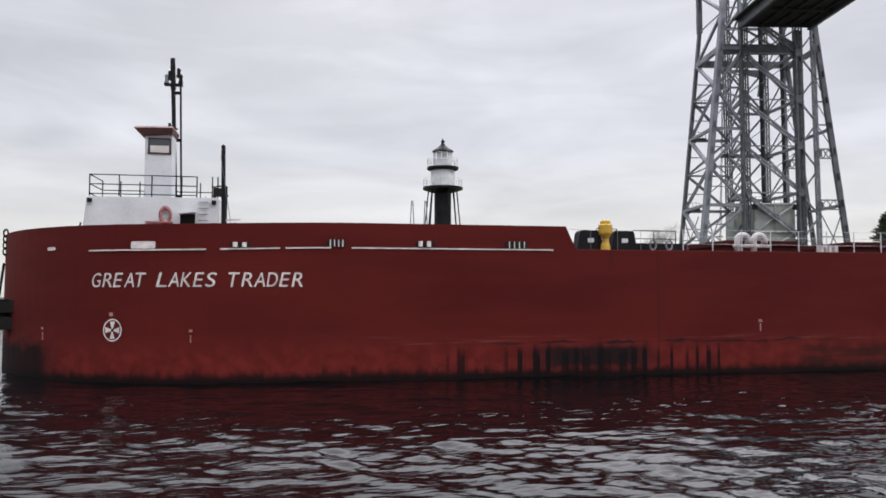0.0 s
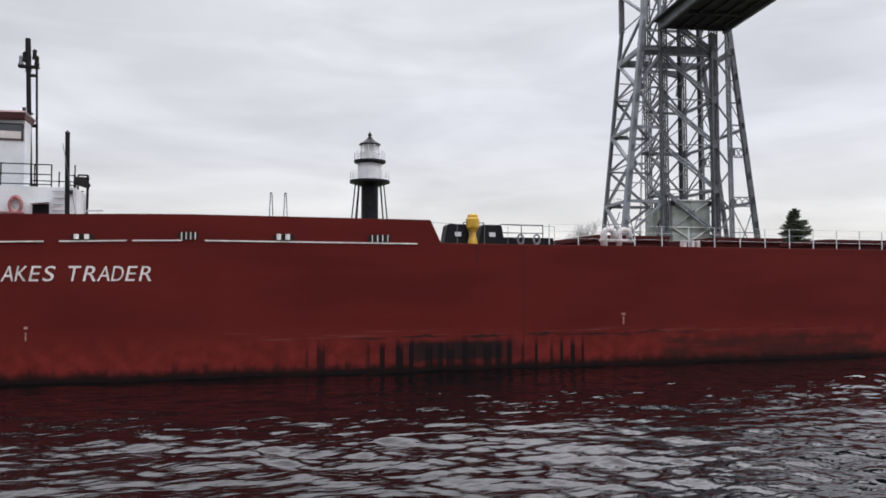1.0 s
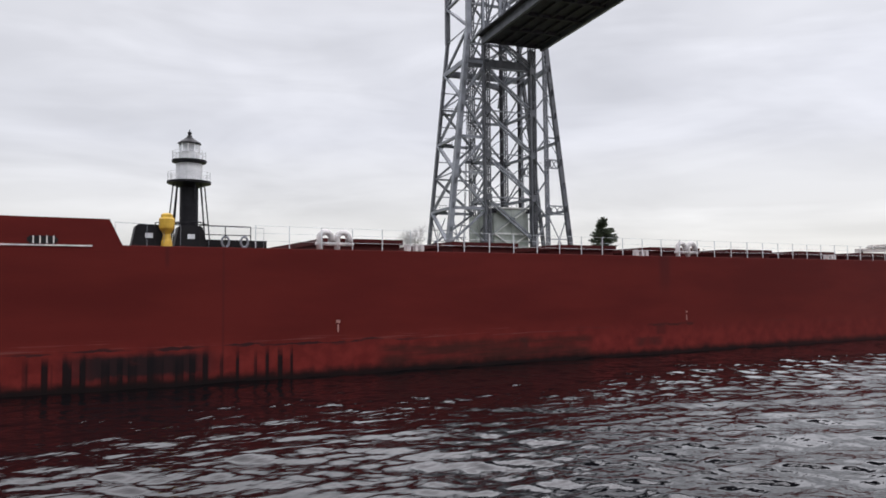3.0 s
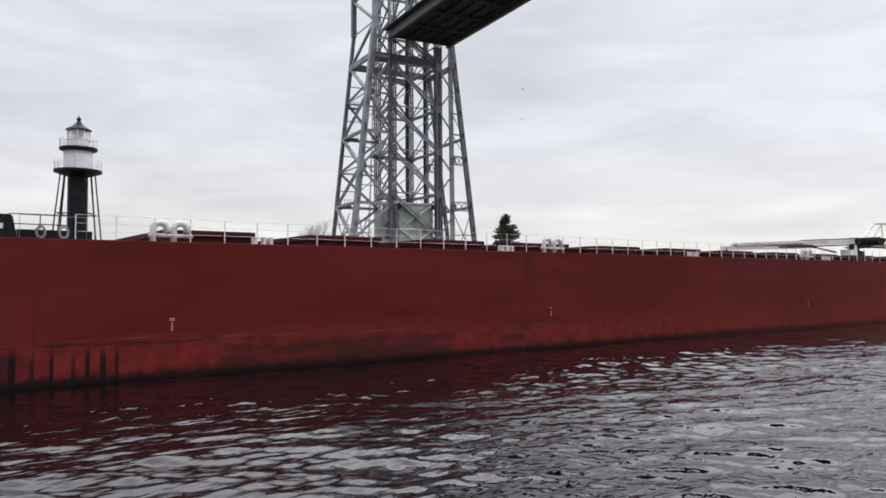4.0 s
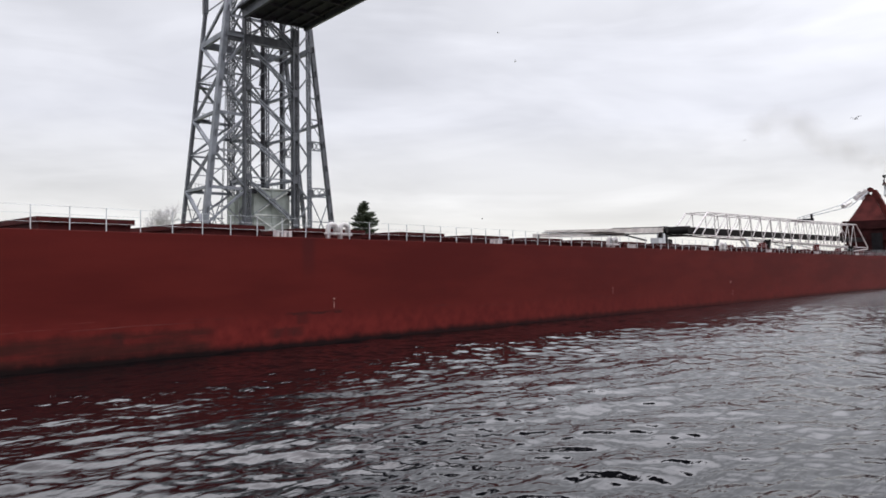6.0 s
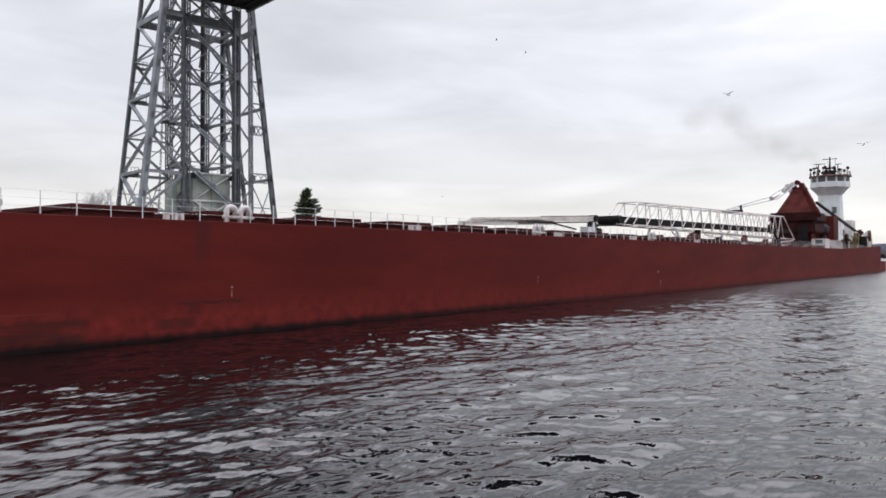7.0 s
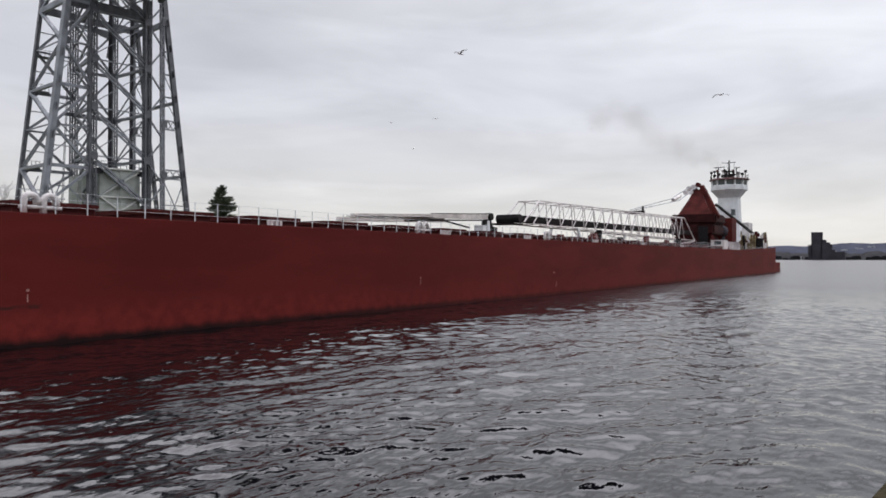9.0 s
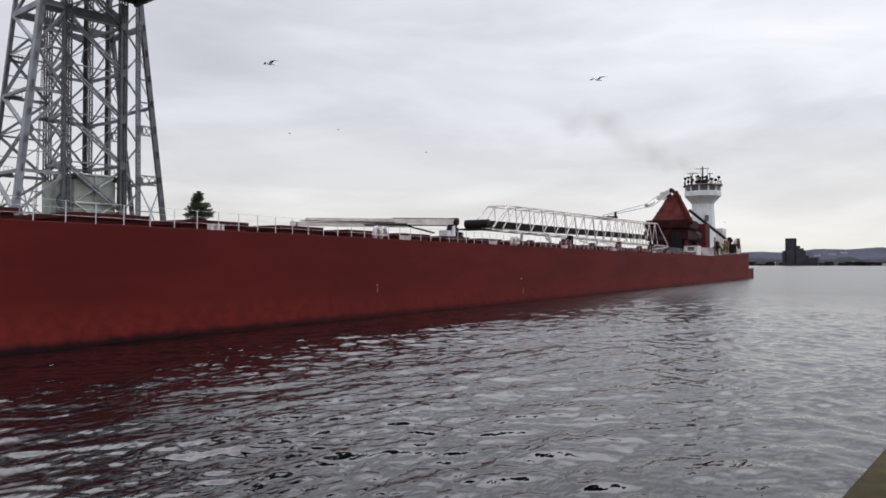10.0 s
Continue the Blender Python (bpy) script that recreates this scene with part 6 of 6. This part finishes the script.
PLUME = ((238, 2.5, 17.0, 0.9), (241, 3.6, 23, 1.2), (244.2, 5.5, 29.3, 1.3), (243.5, 8.6, 31.0, 1.7), (242.8, 11.9, 32.8, 2.2), (241.4, 16.5, 35.6, 3.0), (240.1, 22.1, 38.7, 3.8), (238.8, 27, 42.0, 4.4), (237.8, 31.5, 44.6, 4.8), (235.5, 37, 46.4, 4.6), (233.5, 42.5, 47.4, 3.6))


def make_smoke():
    out = []
    rng = random.Random(6)
    for lo, hi in ((0, 4), (4, 7), (7, 11)):
        bm = B()
        uv = bm.loops.layers.uv.new("UVMap")
        stations = [tuple(p + (q - p) * f for p, q in zip(a, c)) for a, c in zip(PLUME[lo:hi], PLUME[lo + 1:hi + 1]) for f in (0.0, 0.5)]
        for x, y, z, r in stations:
            c = Vector((x + rng.gauss(0, 0.3) * r, y + rng.gauss(0, 0.35) * r, z + rng.gauss(0, 0.3) * r))
            nrm = Vector((-1 + rng.gauss(0, 0.2), rng.gauss(-0.3, 0.25), rng.gauss(0, 0.25))).normalized()
            e1 = nrm.orthogonal().normalized()
            e2 = nrm.cross(e1)
            size = min(5.6, r * rng.uniform(1.3, 1.7))
            hub = bm.verts.new(c)
            ring = [bm.verts.new(c + (e1 * math.cos(a) + e2 * math.sin(a)) * size + nrm * rng.uniform(-0.2, 0.2) * r) for a in np.linspace(0, 2 * math.pi, 13)[:-1]]
            for j in range(12):
                face = bm.faces.new((hub, ring[j], ring[(j + 1) % 12]))
                for loop, q in zip(face.loops, (None, j, j + 1)):
                    loop[uv].uv = (0, 0) if q is None else (math.cos(2 * math.pi * q / 12), math.sin(2 * math.pi * q / 12))
        out.append(solid("smoke", bm, SMOKE, "thin brown smoke drifting from the funnel", "smoke", kind="stuff"))
    return out


smoke = make_smoke()


# ---- gulls ----
def make_gull():
    gull = thing("gull", "grey and white gull gliding over the canal", "bird", group="gulls over the canal")
    bm = B()
    prof = [(-0.30, 0.015), (-0.24, 0.03), (-0.12, 0.06), (0.0, 0.075), (0.12, 0.065), (0.2, 0.045), (0.26, 0.045), (0.30, 0.02), (0.35, 0.005)]
    rings = [[bm.verts.new((x, r * math.cos(a), r * math.sin(a) * 0.9)) for a in np.linspace(0, 2 * math.pi, 9)[:-1]] for x, r in prof]
    for p, q in zip(rings, rings[1:]):
        for j in range(8):
            bm.faces.new((p[j], p[(j + 1) % 8], q[(j + 1) % 8], q[j]))
    bm.faces.new(rings[0]), bm.faces.new(rings[-1][::-1])
    part("body", bm, FEATHER, gull, smooth=True)
    bm = B()
    vs = [bm.verts.new(p) for p in ((-0.26, -0.03, 0), (-0.26, 0.03, 0), (-0.42, 0.09, 0), (-0.42, -0.09, 0))]
    v2 = [bm.verts.new(v.co + Vector((0, 0, 0.02))) for v in vs]
    bm.faces.new(vs), bm.faces.new(v2[::-1])
    for j in range(4):
        bm.faces.new((vs[j], vs[(j + 1) % 4], v2[(j + 1) % 4], v2[j]))
    part("tail", bm, FEATHER, gull)
    for s in (-1, 1):
        bm = B()
        st = [(0.0, 0.10, -0.12, 0.0), (0.28, 0.13, -0.09, 0.10), (0.45, 0.08, -0.10, 0.09), (0.72, -0.06, -0.16, 0.02)]
        rows_ = []
        for y, f, a, z in st:
            rows_.append([bm.verts.new(p) for p in ((f, s * y, z), ((f + a) / 2, s * y, z + 0.025), (a, s * y, z), ((f + a) / 2, s * y, z - 0.008))])
        for p, q in zip(rows_, rows_[1:]):
            for j in range(4):
                bm.faces.new((p[j], p[(j + 1) % 4], q[(j + 1) % 4], q[j]))
        bm.faces.new(rows_[0]), bm.faces.new(rows_[-1][::-1])
        part("wing", bm, FEATHER_GREY, gull)
    return gull


# first and last distance in metres; wing beats a second; seconds, bearing and height in degrees as seen from the pier
FLIGHTS = (
    ((170, 50), 1.9, "0 100 6  5 82 9.2  6.2 75.4 10.1  7.3 71.3 12.1  8.1 66.5 13.3  8.5 63.2 14.0  8.9 59.8 15.1  9.3 55.9 14.9  9.7 50.8 15.2  10 46.2 14.6"),
    ((190, 55), 2.3, "0 104 5  6 85 7  7.3 80.2 7.8  8.3 79.7 9.5  8.7 79 11  9 77.9 11.6  9.5 75.3 12.9  10 70.9 13.6"),
    ((190, 220), 3.1, "0 78 2  4.4 70.5 7.6  4.8 65.6 8.2  5.2 66.5 8.9  6 69.4 9  7.5 74.3 8.8  8 75.1 8.5  8.8 77 5.5  10 80 3"),
    ((210, 190), 2.6, "0 34 9  2.7 35 10  4.2 44 15.3  5 47.6 17.1  5.5 49.7 17.6  6.2 52.5 17.6  7.3 56.1 15.3  9 53.8 10.2  10 47.8 9.7"),
    ((205, 190), 2.9, "0 35 8  2.7 36 9  4 42.6 12.4  5 48.4 14.5  6.2 54 15.6  7.3 58.4 14.8  9 57.2 10.5  10 51.4 10.1"),
    ((200, 200), 2.4, "0 48 2.5  7.3 52 5  9 55.5 8.3  10 58.1 8.5"),
)


def flight_rows(distance, text):
    v = [float(a) for a in text.split()]
    pts = []
    for t, az, el in zip(v[::3], v[1::3], v[2::3]):
        a, e = radians(az), radians(el)
        pts.append((t, Vector((math.sin(a) * math.cos(e), math.cos(a) * math.cos(e), math.sin(e))) * (distance[0] + (distance[1] - distance[0]) * t / 10) + Vector((0, 0, 3.4))))
    rows_ = []
    for i, (t, p) in enumerate(pts):
        d = pts[min(i + 1, len(pts) - 1)][1] - pts[max(i - 1, 0)][1]
        m = Matrix.Translation(p) @ Matrix.Rotation(math.atan2(d.y, d.x), 4, "Z")
        if rows_:
            a0, a1 = rows_[-1][1].to_euler().z, m.to_euler().z
            turn = (a1 - a0 + math.pi) % (2 * math.pi) - math.pi
            if abs(turn) > radians(80):
                m = Matrix.Translation(p) @ Matrix.Rotation(a0 + math.copysign(radians(80), turn), 4, "Z")
        rows_.append((t, m))
    return rows_


first_gull = make_gull()
gulls = [first_gull] + [copy_thing(first_gull, Matrix.Translation((0, 0, 30 + k))) for k in range(len(FLIGHTS) - 1)]


# ---- motion ----
SPEED, START = 2.547, -0.22


def motions():
    sail = [(t, Matrix.Translation((START - SPEED * t, SIDE_Y, 0))) for t in (0.0, 5.0, 10.0)]
    walk(barge, sail)
    walk(tug, sail)
    for k, plume in enumerate(smoke):
        walk(plume, [(t, Matrix.Translation((START - SPEED * t - 0.1 * k * (t - 8), SIDE_Y + 0.2 * k * (t - 8), 0.12 * k * (t - 8)))) for t in (0.0, 5.0, 10.0)])
    walk(water, [(t, Matrix.Translation((0.35 * t, -0.3 * t, 0))) for t in (0.0, 5.0, 10.0)])
    for gull, (distance, beat, text) in zip(gulls, FLIGHTS):
        walk(gull, flight_rows(distance, text))
        for wing, side in zip([c for c in gull.children if c.name.startswith("wing")], (-1, 1)):
            walk(wing, [(k / 8, pose(0, 0, 0, side * (6 + 18 * math.sin(k / 8 * beat * 6.283))) ) for k in range(81)])


motions()
